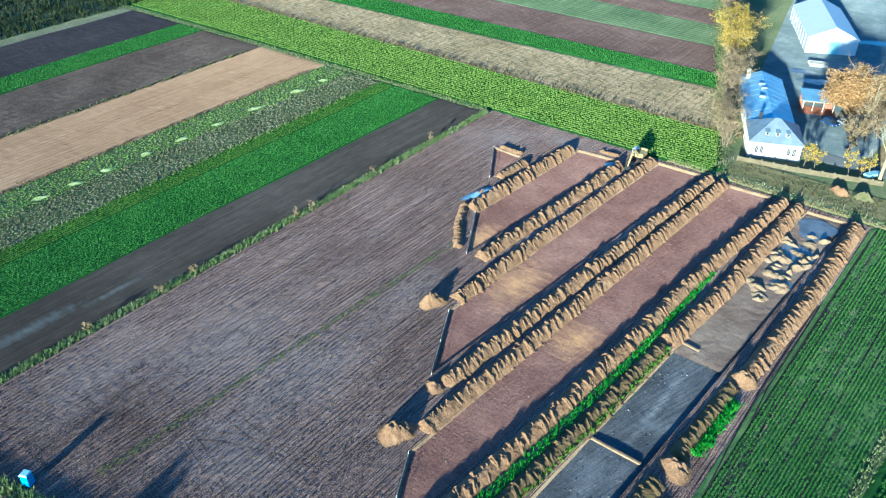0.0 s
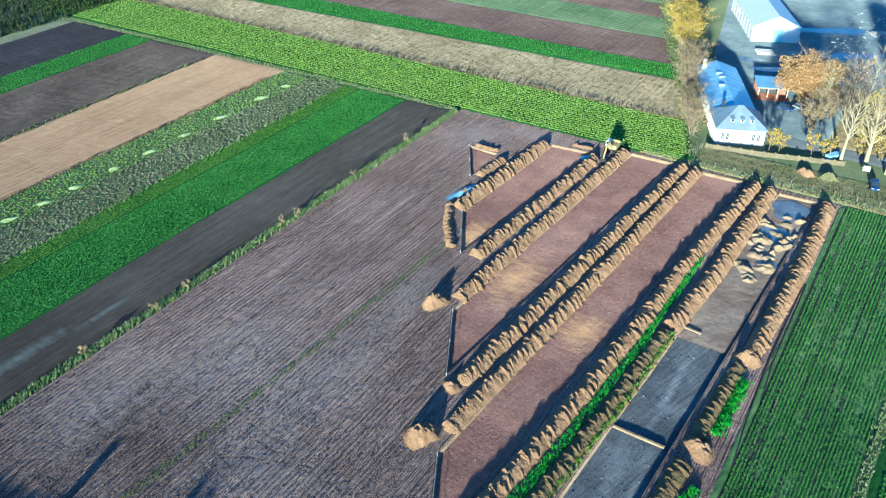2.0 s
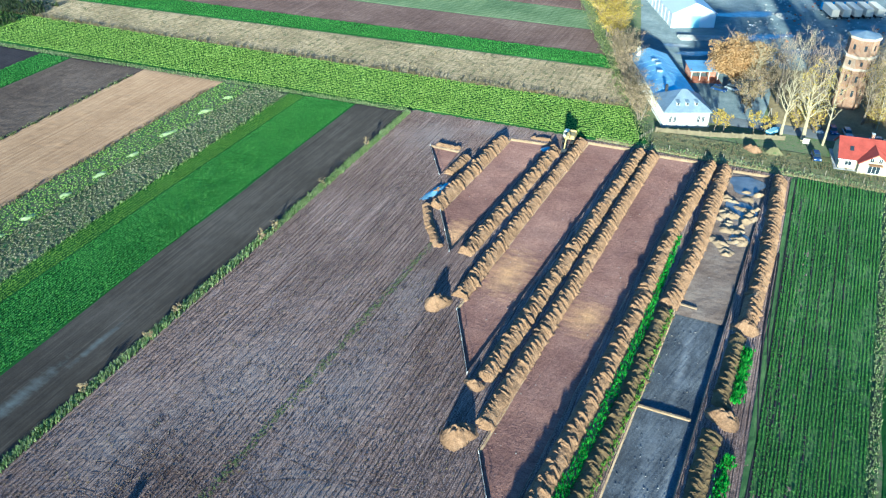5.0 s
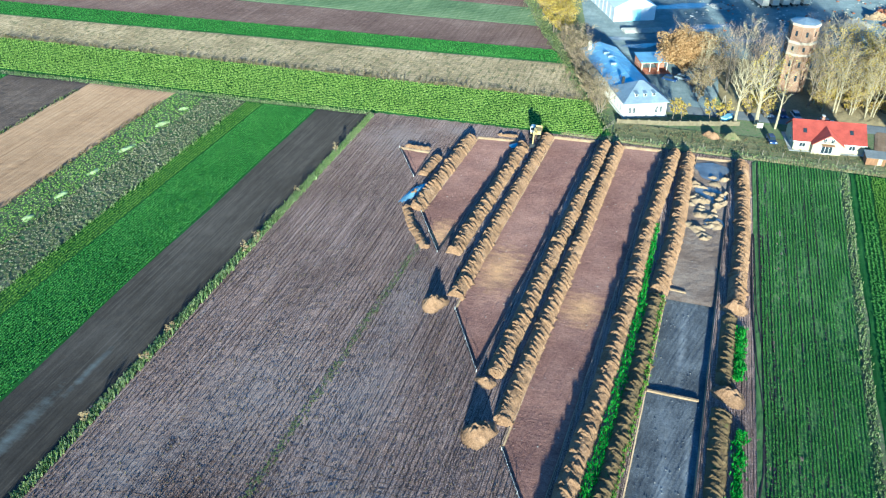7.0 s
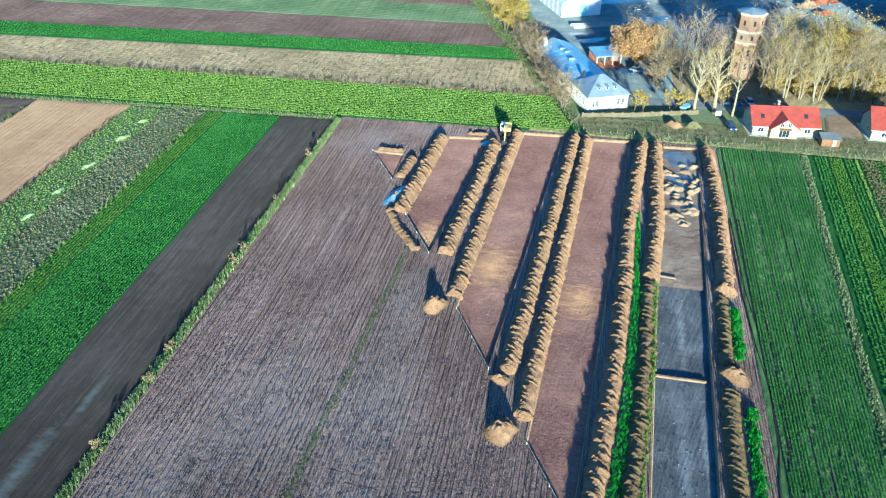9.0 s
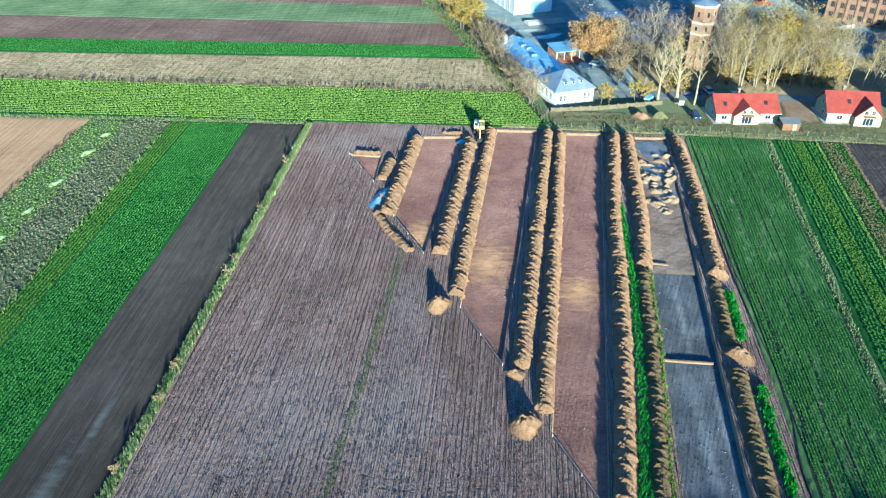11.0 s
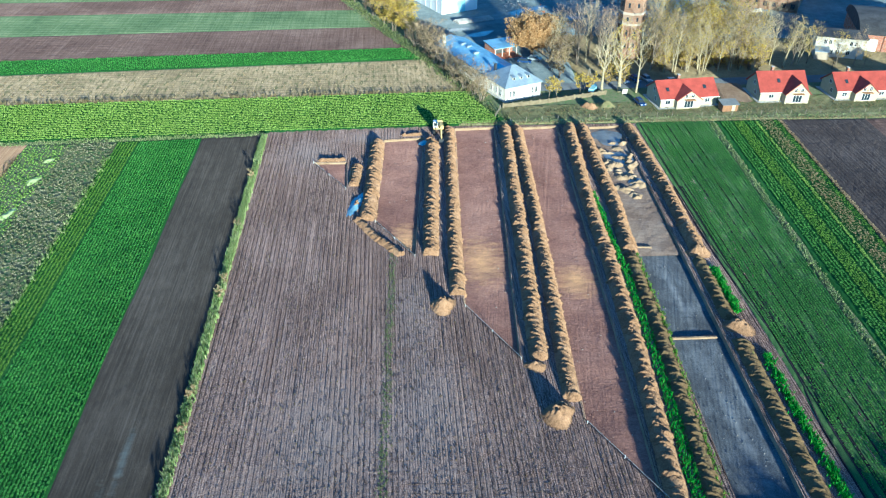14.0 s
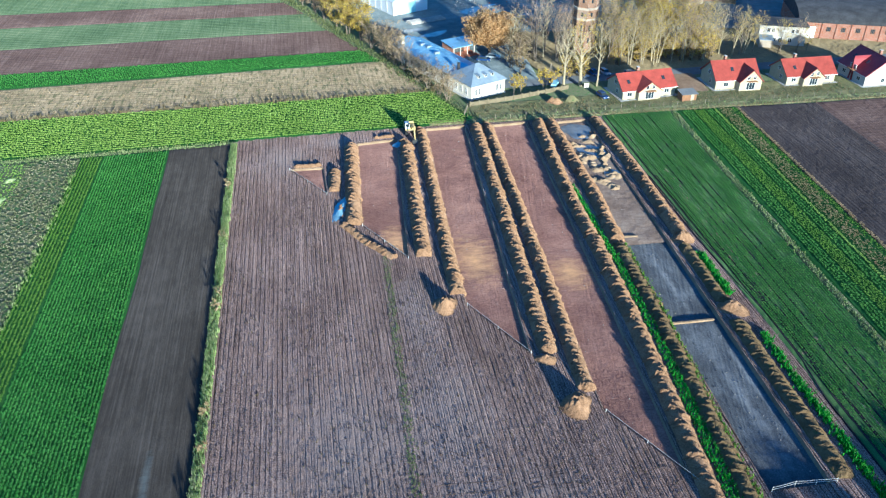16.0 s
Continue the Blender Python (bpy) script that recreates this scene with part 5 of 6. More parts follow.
def water_tower():
    top = empty("water_tower", pose(-6.5, 213.0, 0, 0, 0, 12) @ Matrix.Diagonal((0.88, 0.88, 1.03, 1)), "tall octagonal brick water tower with pale stone bands", "water tower")
    def octa(r, z0, z1, name, mat):
        s = Shape()
        s.prism([(r * math.cos(radians(22.5 + 45 * i)), r * math.sin(radians(22.5 + 45 * i))) for i in range(8)], z0, z1)
        return s.make(name, mat, top)
    octa(3.9, 0, 10.5, "shaft", M["brick"])
    octa(4.5, 11.1, 13.6, "lower_drum", M["brick"])
    octa(4.25, 14.2, 18.2, "upper_drum", M["brick"])
    octa(4.55, 10.5, 11.1, "stone_band", M["stoneband"])
    octa(4.65, 13.6, 14.2, "stone_band", M["stoneband"])
    octa(4.6, 18.2, 18.8, "cornice", M["stoneband"])
    s = Shape()
    n = 8
    ring = [(4.5 * math.cos(radians(22.5 + 45 * i)), 4.5 * math.sin(radians(22.5 + 45 * i)), 18.8) for i in range(n)]
    s.add(ring + [(0, 0, 19.8)], [(i, (i + 1) % n, n) for i in range(n)] + [tuple(reversed(range(n)))])
    s.make("roof", M["greyroof"], top)
    for i in range(8):
        a = 45 * i
        ca, sa = math.cos(radians(a)), math.sin(radians(a))
        for r, z, h in ((4.5 * 0.924, 11.8, 1.1), (4.25 * 0.924, 15.6, 1.3), (3.9 * 0.924, 7.4, 1.6), (3.9 * 0.924, 3.6, 1.6)):
            Shape().box((r + 0.0) * ca, (r + 0.0) * sa, z, 0.12, 0.7, h, a).make("window", M["glass"], top)
        t = 22.5 + a
        ct, st = math.cos(radians(t)), math.sin(radians(t))
        Shape().box(3.95 * ct, 3.95 * st, 0, 0.5, 0.5, 10.5, t).make("pilaster", M["brick"], top)


water_tower()


def factory():
    top = empty("factory", pose(47.5, 267.5, 0, 0, 0, -31), "brick factory hall with pilasters and dark flat roof", "factory")
    w, d, h = 22, 26, 11.5
    Shape().box(w / 2, d / 2, 0, w, d, h).make("wall", M["brick"], top)
    Shape().box(w / 2, d / 2, h, w + 0.5, d + 0.5, 0.7).make("parapet", M["stoneband"], top)
    for i in range(8):
        Shape().box(i * w / 7, -0.12, 0, 0.7, 0.5, h).make("pilaster", M["brick"], top)
    for i in range(7):
        for z in (1.2, 4.6, 8.0):
            window(top, (i + 0.5) * w / 7, -0.05, z, 1.6, 2.0, 0, 2, "window", M["wood"])
    for i in range(7):
        for z in (4.6, 8.0):
            window(top, w + 0.04, 2 + i * 3.6, z, 1.6, 2.0, 90, 2, "window", M["wood"])


factory()


def works_block():
    top = empty("works_building", pose(52.6, 213.0, 0, 0, 0, -19), "white two-storey works building with flat dark roof", "building")
    w, d, h = 14.5, 7.5, 6.2
    Shape().box(w / 2, d / 2, 0, w, d, h).make("wall", M["white"], top)
    Shape().slab([(-0.4, -0.4, h + 0.25), (w + 0.4, -0.4, h + 0.25), (w + 0.4, d + 0.4, h + 0.6), (-0.4, d + 0.4, h + 0.6)], 0.3).make("roof", M["tarblack"], top)
    for x in (2.8, 4.2, 10.2, 11.6):
        window(top, x, -0.02, 4.0, 1.0, 1.4)
    for x in (5.0, 6.8, 9.8):
        window(top, x, -0.02, 1.0, 1.2, 1.5)
    Shape().box(2.0, -1.8, 0, 4.0, 3.6, 2.6).make("annex", M["stoneband"], top)
    Shape().slab([(-0.2, -3.8, 2.6), (4.2, -3.8, 2.6), (4.2, 0, 3.2), (-0.2, 0, 3.2)], 0.15).make("annex_roof", M["greyroof"], top)


works_block()


def round_store():
    """Long brick store with a dark weathered barrel roof."""
    top = empty("brick_store", pose(69.0, 217.5, 0, 0, 0, -18), "brick store with dark patched barrel roof and white gate", "building")
    w, d, h = 40, 26, 5.2
    Shape().box(w / 2, d / 2, 0, w, d, h).make("wall", M["redbrick"], top)
    s = Shape()
    n = 12
    vs = []
    for x in (-0.5, w + 0.5):
        for i in range(n + 1):
            a = math.pi * i / n
            vs.append((x, d / 2 - (d / 2 + 0.5) * math.cos(a), h + 4.2 * math.sin(a)))
    s.add(vs, [(i, i + n + 1, i + n + 2, i + 1) for i in range(n)] + [tuple(range(n + 1)), tuple(reversed(range(n + 1, 2 * n + 2)))])
    s.make("roof", M["tarblack"], top)
    Shape().box(3.4, -0.08, 0, 4.2, 0.12, 3.8).make("gate", M["tent"], top, "white sheet gate")
    for i in range(6):
        window(top, 9.5 + i * 4.6, -0.02, 2.4, 1.5, 1.6, 0, 2, "window", M["wood"])
        Shape().box(7.4 + i * 4.6, -0.1, 0, 0.5, 0.4, h).make("pilaster", M["redbrick"], top)


round_store()


def garden_shed():
    top = empty("garden_shed", pose(8.4, 170.4, 0, 0, 0, 3), "small wooden garden shed with grey flat roof", "shed")
    Shape().box(2.1, 1.4, 0, 4.2, 2.8, 2.0).make("wall", M["wood"], top)
    Shape().slab([(-0.3, -0.4, 2.05), (4.5, -0.4, 2.05), (4.5, 3.2, 2.4), (-0.3, 3.2, 2.4)], 0.12).make("roof", M["asphalt"], top)
    Shape().box(3.0, -0.04, 0.1, 0.9, 0.06, 1.75).make("door", M["cream"], top)


garden_shed()

# ---- walls and fences ----
def line_posts(a, b, gap):
    n = max(1, round(math.dist(a, b) / gap))
    return [(a[0] + (b[0] - a[0]) * i / n, a[1] + (b[1] - a[1]) * i / n) for i in range(n + 1)]


def fence(name, pts, gap, high, label, post=M["postwood"], wires=2, r=0.06, wire=M["steel"], wr=0.012):
    top = empty(name, pose(0, 0, 0), label, "fence")
    allp = []
    for a, b in zip(pts, pts[1:]):
        allp += line_posts(a, b, gap)[(1 if allp else 0):]
    for x, y in allp:
        lean = random.uniform(-0.05, 0.05)
        Shape().tube((x, y, -0.1), (x + lean, y + lean, high * random.uniform(0.92, 1.08)), r, r * 0.85, 6).make("post", post, top)
    for k in range(wires):
        z = high * (0.9 - 0.4 * k)
        w = Shape()
        for a, b in zip(allp, allp[1:]):
            w.tube((a[0], a[1], z), ((a[0] + b[0]) / 2, (a[1] + b[1]) / 2, z - 0.05), wr, wr, 4, False).tube(((a[0] + b[0]) / 2, (a[1] + b[1]) / 2, z - 0.05), (b[0], b[1], z), wr, wr, 4, False)
        w.make("wire" if wire is M["steel"] else "tape", wire, top)
    return top


fence("wire_fence", [(-48.7, 165.8), (-28, 167.2), (-9.9, 167.8), (22, 168.0), (100, 170.5)], 4.2, 1.35, "wire fence on weathered wooden posts", r=0.07)
for pts in ([(-97.2, 144.6), (-89.4, 131.8)], [(-82.9, 117.6), (-75.3, 104.4)], [(-67.0, 88.2), (-59.3, 73.8)], [(-51.7, 59.3), (-44.2, 45.4), (-41.5, 40.5)]):
    fence("tape_barrier", pts, 7.5, 0.55, "low white tape barrier on stakes along a trench", M["rope"], 1, 0.06, M["rope"], 0.024)
fence("tape_barrier", [(-34.9, 41.4), (-31.3, 41.9), (-25.4, 41.5)], 3.2, 1.0, "white railing across the trench's end", M["rope"], 2, 0.05, M["rope"], 0.028)
fence("stake_fence", [(-52.2, 169.0), (-50.2, 174.6)], 0.9, 1.1, "short stretch of old stake fence", r=0.06)


def garden_wall():
    top = empty("garden_wall", pose(0, 0, 0), "low weathered cream garden wall with piers", "wall")
    pts = [(-49.4, 175.2), (-36.7, 178.2), (-19.4, 183.8)]
    for a, b in zip(pts, pts[1:]):
        ang, l = math.degrees(math.atan2(b[1] - a[1], b[0] - a[0])), math.dist(a, b)
        n = round(l / 2.6)
        for i in range(n):
            q = (i + 0.5) / n
            x, y = a[0] + (b[0] - a[0]) * q, a[1] + (b[1] - a[1]) * q
            Shape().box(x, y, -0.1, l / n - 0.42, 0.2, 1.2, ang, 0.03).make("wall_panel", M["wallcream"], top)
            x, y = a[0] + (b[0] - a[0]) * i / n, a[1] + (b[1] - a[1]) * i / n
            Shape().box(x, y, -0.1, 0.42, 0.42, 1.45, ang, 0.06).make("pier", M["wallcream"], top)


garden_wall()

# ---- trees ----
TB = "tall bare tree with pale bark and stout upswept limbs"
tree("tree", 15.5, 4.2, pose(-20.7, 184.6, 0, 0, 0, 20), M["birchbark"], None, 0, TB, 3, thick=0.42, limbs=15, upright=1.1, low=0.38, group="trees by the road")
tree("tree", 15.5, 5.2, pose(-15.6, 185.4, 0, 0, 0, 70), M["birchbark"], M["yellow"], 480, TB, 8, leaf_size=0.22, thick=0.55, limbs=18, upright=1.0, low=0.28, group="trees by the road")
tree("tree", 19.5, 3.2, pose(-11.0, 184.6, 0, 0, 0, 10), M["birchbark"], M["yellow"], 120, "slender bare birch with pale trunk", 12, thick=0.3, limbs=16, upright=0.8, low=0.35, leaf_size=0.2, group="trees by the road")
tree("tree", 14.6, 10.0, pose(-35.6, 214.5, 0, 0, 0, 0), M["bark"], M["orange"], 26000, "broad round tree with dense russet autumn leaves", 21, thick=0.5, limbs=14, upright=0.4, low=0.2, leaf_size=0.27, round_crown=True)
tree("tree", 15.0, 3.0, pose(-31.6, 207.6, 0, 0, 0, 0), M["birchbark"], None, 0, "slim bare birch with fine upswept twigs", 22, thick=0.22, limbs=26, upright=0.7, low=0.15)
tree("tree", 10.0, 5.0, pose(-28.5, 214.0, 0, 0, 0, 50), M["bark"], M["olive"], 900, "thin brown half-bare tree", 23, thick=0.3, limbs=14, upright=0.6, low=0.15)
tree("shrub", 7.0, 2.6, pose(-30.5, 196.0, 0), M["bark"], M["olive"], 300, "bare multi-stemmed shrub with few leaves", 24, thick=0.12, limbs=9, upright=0.9, low=0.1, stems=3, category="shrub")
for i, (x, y, h) in enumerate(((-36.2, 180.6, 5.2), (-33.9, 181.4, 4.2), (-27.0, 183.3, 5.6), (-24.8, 184.0, 4.2))):
    tree("shrub", h, 1.8, pose(x, y, 0, 0, 0, 40 * i), M["bark"], M["yellow"], 420, "small tree with golden leaves behind the wall", 30 + i, thick=0.1, limbs=8, upright=0.8, leaf_size=0.2, category="shrub", group="golden shrubs")

# hedge beside the northern fields
rng = random.Random(9)
b1 = tree("shrub", 6.5, 3.4, pose(-54.6, 180.5, 0), M["bark"], M["olive"], 900, "dense brown bare-twigged shrub in a hedge", 41, thick=0.14, limbs=11, upright=0.7, low=0.08, stems=3, category="shrub", group="hedge shrubs", leaf_size=0.14)
for i, (x, y, sc) in enumerate(((-56.3, 184.5, 1.05), (-58.0, 189.0, 0.9), (-60.0, 193.5, 0.8), (-61.5, 198.5, 0.85), (-63.2, 203.5, 1.0), (-65.0, 209.0, 1.15), (-67.0, 214.0, 1.1), (-68.6, 219.5, 1.2), (-71.0, 225.0, 1.1), (-84.0, 258.0, 1.2), (-87.0, 266.0, 1.3), (-91.0, 275.0, 1.3), (-95.0, 284.0, 1.4), (-99.0, 292.0, 1.4))):
    copy_thing(b1, pose(x + rng.uniform(-0.6, 0.6), y, 0, 0, 0, rng.uniform(0, 360)) @ Matrix.Scale(sc, 4))
y1 = tree("tree", 9.5, 4.4, pose(-73.5, 233.5, 0), M["bark"], M["yellow"], 3600, "bushy tree with dull yellow autumn leaves in a hedge", 42, thick=0.25, limbs=14, upright=0.6, low=0.12, stems=2, leaf_size=0.19, group="hedge trees")
for x, y, sc, a in ((-77.5, 240.5, 1.1, 40), (-81.0, 248.5, 1.0, 140), (-75.5, 246.0, 0.9, 220)):
    copy_thing(y1, pose(x, y, 0, 0, 0, a) @ Matrix.Scale(sc, 4))

for x, y, sc in ((-29.5, 205.5, 1.25), (-27.0, 208.5, 1.1), (-31.5, 202.5, 0.9)):
    copy_thing(b1, pose(x, y, 0, 0, 0, 70 * x) @ Matrix.Scale(sc, 4))

# the wood behind the road
kinds = [
    tree("tree", 17, 3.6, pose(2.0, 204, 0), M["birchbark"], M["yellow"], 420, "slender birch with pale trunk and sparse leaves", 51, thick=0.17, limbs=11, upright=0.9, low=0.3, leaf_size=0.15, group="wood", stems=2),
    tree("tree", 15, 3.8, pose(7.0, 203, 0), M["bark"], M["olive"], 420, "thin tree with fading brownish leaves", 52, thick=0.16, limbs=10, upright=0.9, low=0.25, leaf_size=0.16, group="wood", stems=2),
    tree("tree", 18, 3.4, pose(12.0, 206, 0), M["birchbark"], None, 0, "bare slender birch with pale trunk", 53, thick=0.18, limbs=18, upright=1.0, low=0.3, group="wood"),
    tree("tree", 14, 4.2, pose(16.0, 211, 0), M["bark"], M["yellow"], 800, "bushy half-bare tree with golden leaves", 54, thick=0.2, limbs=16, upright=0.7, low=0.18, leaf_size=0.18, group="wood"),
    tree("tree", 16, 3.0, pose(-13.0, 207, 0), M["bark"], None, 0, "tall bare grey tree with fine twigs", 55, thick=0.2, limbs=13, upright=1.1, low=0.25, group="wood", stems=2),
]
spots = []
while len(spots) < 46:
    x, y = rng.uniform(-3, 33), rng.uniform(200, 224)
    if math.dist((x, y), (-6.5, 213)) > 7 and all(math.dist((x, y), s) > 2.6 for s in spots):
        spots.append((x, y))
for i, (x, y) in enumerate(spots):
    k = kinds[(0, 1, 3, 2, 0, 1, 3, 4)[i % 8]]
    copy_thing(k, pose(x, y, 0, rng.uniform(-5, 5), rng.uniform(-4, 9), rng.uniform(0, 360)) @ Matrix.Scale(rng.uniform(0.82, 1.2), 4))
for x, y in ((-17, 206), (-20, 209), (-23, 207), (-15, 211), (-18.5, 214), (-22, 213), (-12, 217), (-25, 217)):
    copy_thing(kinds[4] if rng.random() < 0.75 else kinds[2], pose(x, y, 0, 0, 0, rng.uniform(0, 360)) @ Matrix.Scale(rng.uniform(0.85, 1.1), 4))
for x, y, k in ((35.5, 205, 2), (38.5, 202.5, 0), (41.5, 203.5, 1), (44, 205, 0), (47.5, 206, 3), (36, 215, 4), (39, 219, 2), (44, 212, 3), (56, 204.5, 3), (60.5, 203.5, 1), (64, 203, 3)):
    copy_thing(kinds[k], pose(x, y, 0, 0, 0, rng.uniform(0, 360)) @ Matrix.Scale(rng.uniform(0.5, 0.72) if x > 50 else rng.uniform(0.7, 0.9), 4))
u1 = tree("shrub", 4.2, 2.4, pose(0.5, 199.8, 0), M["bark"], M["yellow"], 620, "yellow-leaved undergrowth shrub at the wood's edge", 61, thick=0.08, limbs=9, upright=0.8, low=0.05, stems=3, leaf_size=0.17, category="shrub", group="undergrowth")
for i in range(20):
    copy_thing(u1, pose(0 + i * 1.75 + rng.uniform(-1, 1), 200.2 + rng.uniform(-0.6, 8), 0, 0, 0, rng.uniform(0, 360)) @ Matrix.Scale(rng.uniform(0.6, 1.25), 4))
for i in range(9):
    copy_thing(kinds[(0, 2)[i % 2]], pose(1 + i * 3.4 + rng.uniform(-1, 1), 199.4 + rng.uniform(-0.8, 1.2), 0, rng.uniform(-4, 4), rng.uniform(0, 8), rng.uniform(0, 360)) @ Matrix.Scale(rng.uniform(0.7, 0.95), 4))
for x, y, sc in ((15.5, 211.5, 1.35), (19.0, 213.0, 1.6), (27.0, 212.0, 1.15)):
    copy_thing(y1, pose(x, y, 0, 0, 0, rng.uniform(0, 360)) @ Matrix.Scale(sc, 4))
for x, y, s in ((-17.8, 190.6, 1.3), (-13.4, 191.2, 1.1), (27.5, 201, 1.7), (8.5, 201.5, 1.4)):
    copy_thing(u1, pose(x, y, 0, 0, 0, rng.uniform(0, 360)) @ Matrix.Scale(s, 4))

# unseen roadside trees added behind the camera; their long shadows reach the field's end
road_tree = tree("tree", 8.5, 4.2, pose(-152, -9.5, 0), M["bark"], M["olive"], 1000, "leafy roadside tree behind the camera, added for its shade", 91, thick=0.25, limbs=6, low=0.2, levels=2, leaf_size=0.65, round_crown=True, group="roadside trees")
for i in range(52):
    x = -148 + i * 3.2 + rng.uniform(-2, 2)
    y = 0.204 * (x + 190) - 17.0 + rng.uniform(-2, 1)
    copy_thing(road_tree, pose(x, y, 0, 0, 0, rng.uniform(0, 360)) @ Matrix.Scale((rng.uniform(0.25, 0.5) if x < -30 else rng.uniform(0.5, 0.8)), 4))

slim = tree("tree", 6.0, 1.5, pose(-68.2, 7.6, 0), M["bark"], M["olive"], 900, "slim leafy roadside tree behind the camera, added for its shade", 93, thick=0.16, limbs=9, low=0.2, leaf_size=0.3, round_crown=True, group="roadside trees")
copy_thing(slim, pose(-66.6, 8.2, 0, 0, 0, 120) @ Matrix.Scale(0.95, 4))
# dark scrub at the western edge
scatter("scrub", tuft(10, 0.9, 1.6, 4), np.column_stack([np.random.default_rng(3).uniform(-330, -257, 5200), np.random.default_rng(4).uniform(85, 190, 5200), np.zeros(5200)]), M["darkbush"], "low dark scrub beyond a field path", "scrub", (0.6, 1.3), 3)
# boundary bushes on the verge
for i, y in enumerate((46, 60, 67.5, 92.8, 97, 116.5, 137)):
    q = tree("bush", rng.uniform(1.3, 2.3), 0.9, pose(-110.1 + rng.uniform(-0.4, 0.4), y, 0, 0, 0, 50 * i), M["bark"], M["drygrass"], 130, "small dry bush on the grassy field boundary", 70 + i, thick=0.05, limbs=6, upright=0.8, low=0.05, leaf_size=0.16, category="bush", group="boundary bushes", levels=2)
# lush bushes along the eastern bank
rr = np.random.default_rng(7)
for (ya, yb, x0, x1, n) in ((84, 98, -19.8, -19.3, 420), (60, 73, -20.0, -19.6, 260), (38, 60, -20.4, -20.0, 520)):
    yy = rr.uniform(ya, yb, n)
    scatter("lush_weeds", tuft(10, 0.5, 1.0, 6), np.column_stack([x0 + (x1 - x0) * (yy - ya) / (yb - ya) + rr.normal(0, 0.45, n), yy, np.full(n, 0.0)]), M["lime"], "lush green weeds beside an earth bank", "weeds", (0.4, 0.85), int(ya))
n = 700
yy = rr.uniform(38, 103, n)
scatter("thin_weeds", tuft(7, 0.3, 0.6, 8), np.column_stack([np.interp(yy, [38, 79, 103], [-37.2, -33.8, -32.7]) + rr.normal(0, 0.3, n), yy, rr.uniform(0.1, 0.4, n)]), M["crop2"], "yellow-green weeds on an earth bank", "weeds", (0.5, 1.1), 9)
heap("brush_mound", -26.2, 174.6, 2.4, 1.4, M["spoil"], "brown heap of cut brush on a lawn", 3, group="garden heaps", category="brush heap", oval=0.7)
heap("grass_mound", -21.8, 175.4, 3.0, 1.3, M["lawn"], "green overgrown earth mound on a lawn", 4, group="garden heaps", category="mound", oval=0.7)

# ---- machines, cars and loose things ----
def excavator():
    top = empty("excavator", pose(-67.6, 160.8, 0, 0, 0, 2), "yellow tracked excavator with white cab digging", "excavator")
    for x in (-1.05, 1.05):
        s = Shape()
        s.prism([(-2.0, 0.35), (-1.7, 0.0), (1.7, 0.0), (2.0, 0.35), (2.0, 0.6), (1.7, 0.9), (-1.7, 0.9), (-2.0, 0.6)], -0.28, 0.28)
        t = s.make("track", M["rubber"], top)
        t.matrix_local = Matrix.Translation((x, 0, 0)) @ Matrix(((0, 0, 1, 0), (1, 0, 0, 0), (0, 1, 0, 0), (0, 0, 0, 1)))
        for k in range(4):
            Shape().tube((x - 0.3, -1.4 + k * 0.93, 0.42), (x + 0.3, -1.4 + k * 0.93, 0.42), 0.26, 0.26, 10).make("roller", M["steel"], top)
    Shape().box(0, 0, 0.75, 1.3, 1.3, 0.35).make("turntable", M["steel"], top)
    Shape().box(0.1, 0.5, 1.1, 2.5, 3.0, 0.95, 0, 0.12).make("body", M["yellowpaint"], top)
    Shape().box(0.1, 1.75, 1.2, 2.5, 0.6, 1.15, 0, 0.2).make("counterweight", M["yellowpaint"], top)
    cab = Shape().box(-0.7, -0.35, 1.6, 1.05, 1.6, 1.5, 0, 0.14).make("cab", M["cabwhite"], top, "white cab")
    for x, y, sx, sy in ((-0.7, -1.17, 0.85, 0.06), (-1.24, -0.35, 0.06, 1.3), (-0.16, -0.35, 0.06, 1.3)):
        Shape().box(x, y, 2.15, sx, sy, 0.75).make("cab_window", M["glass"], cab)
    b = Shape().tube((0.3, -0.9, 1.7), (0.3, -3.2, 3.7), 0.3, 0.26, 6).tube((0.3, -3.2, 3.7), (0.3, -5.2, 3.4), 0.26, 0.2, 6)
    b.make("boom", M["yellowpaint"], top)
    Shape().tube((0.3, -4.9, 3.7), (0.3, -6.5, 1.0), 0.2, 0.15, 6).make("stick", M["yellowpaint"], top)
    Shape().tube((0.3, -1.2, 1.5), (0.3, -2.8, 2.9), 0.08, 0.08, 6).make("ram", M["steel"], top)
    s = Shape()
    s.prism([(-6.9, 0.2), (-6.2, 0.15), (-5.9, 0.6), (-6.2, 1.15), (-6.7, 1.1), (-6.35, 0.65)], -0.65, 0.65)
    k = s.make("bucket", M["steel"], top)
    k.matrix_local = Matrix.Translation((0.3, 0, 0)) @ Matrix(((0, 0, 1, 0), (1, 0, 0, 0), (0, 1, 0, 0), (0, 0, 0, 1)))


excavator()


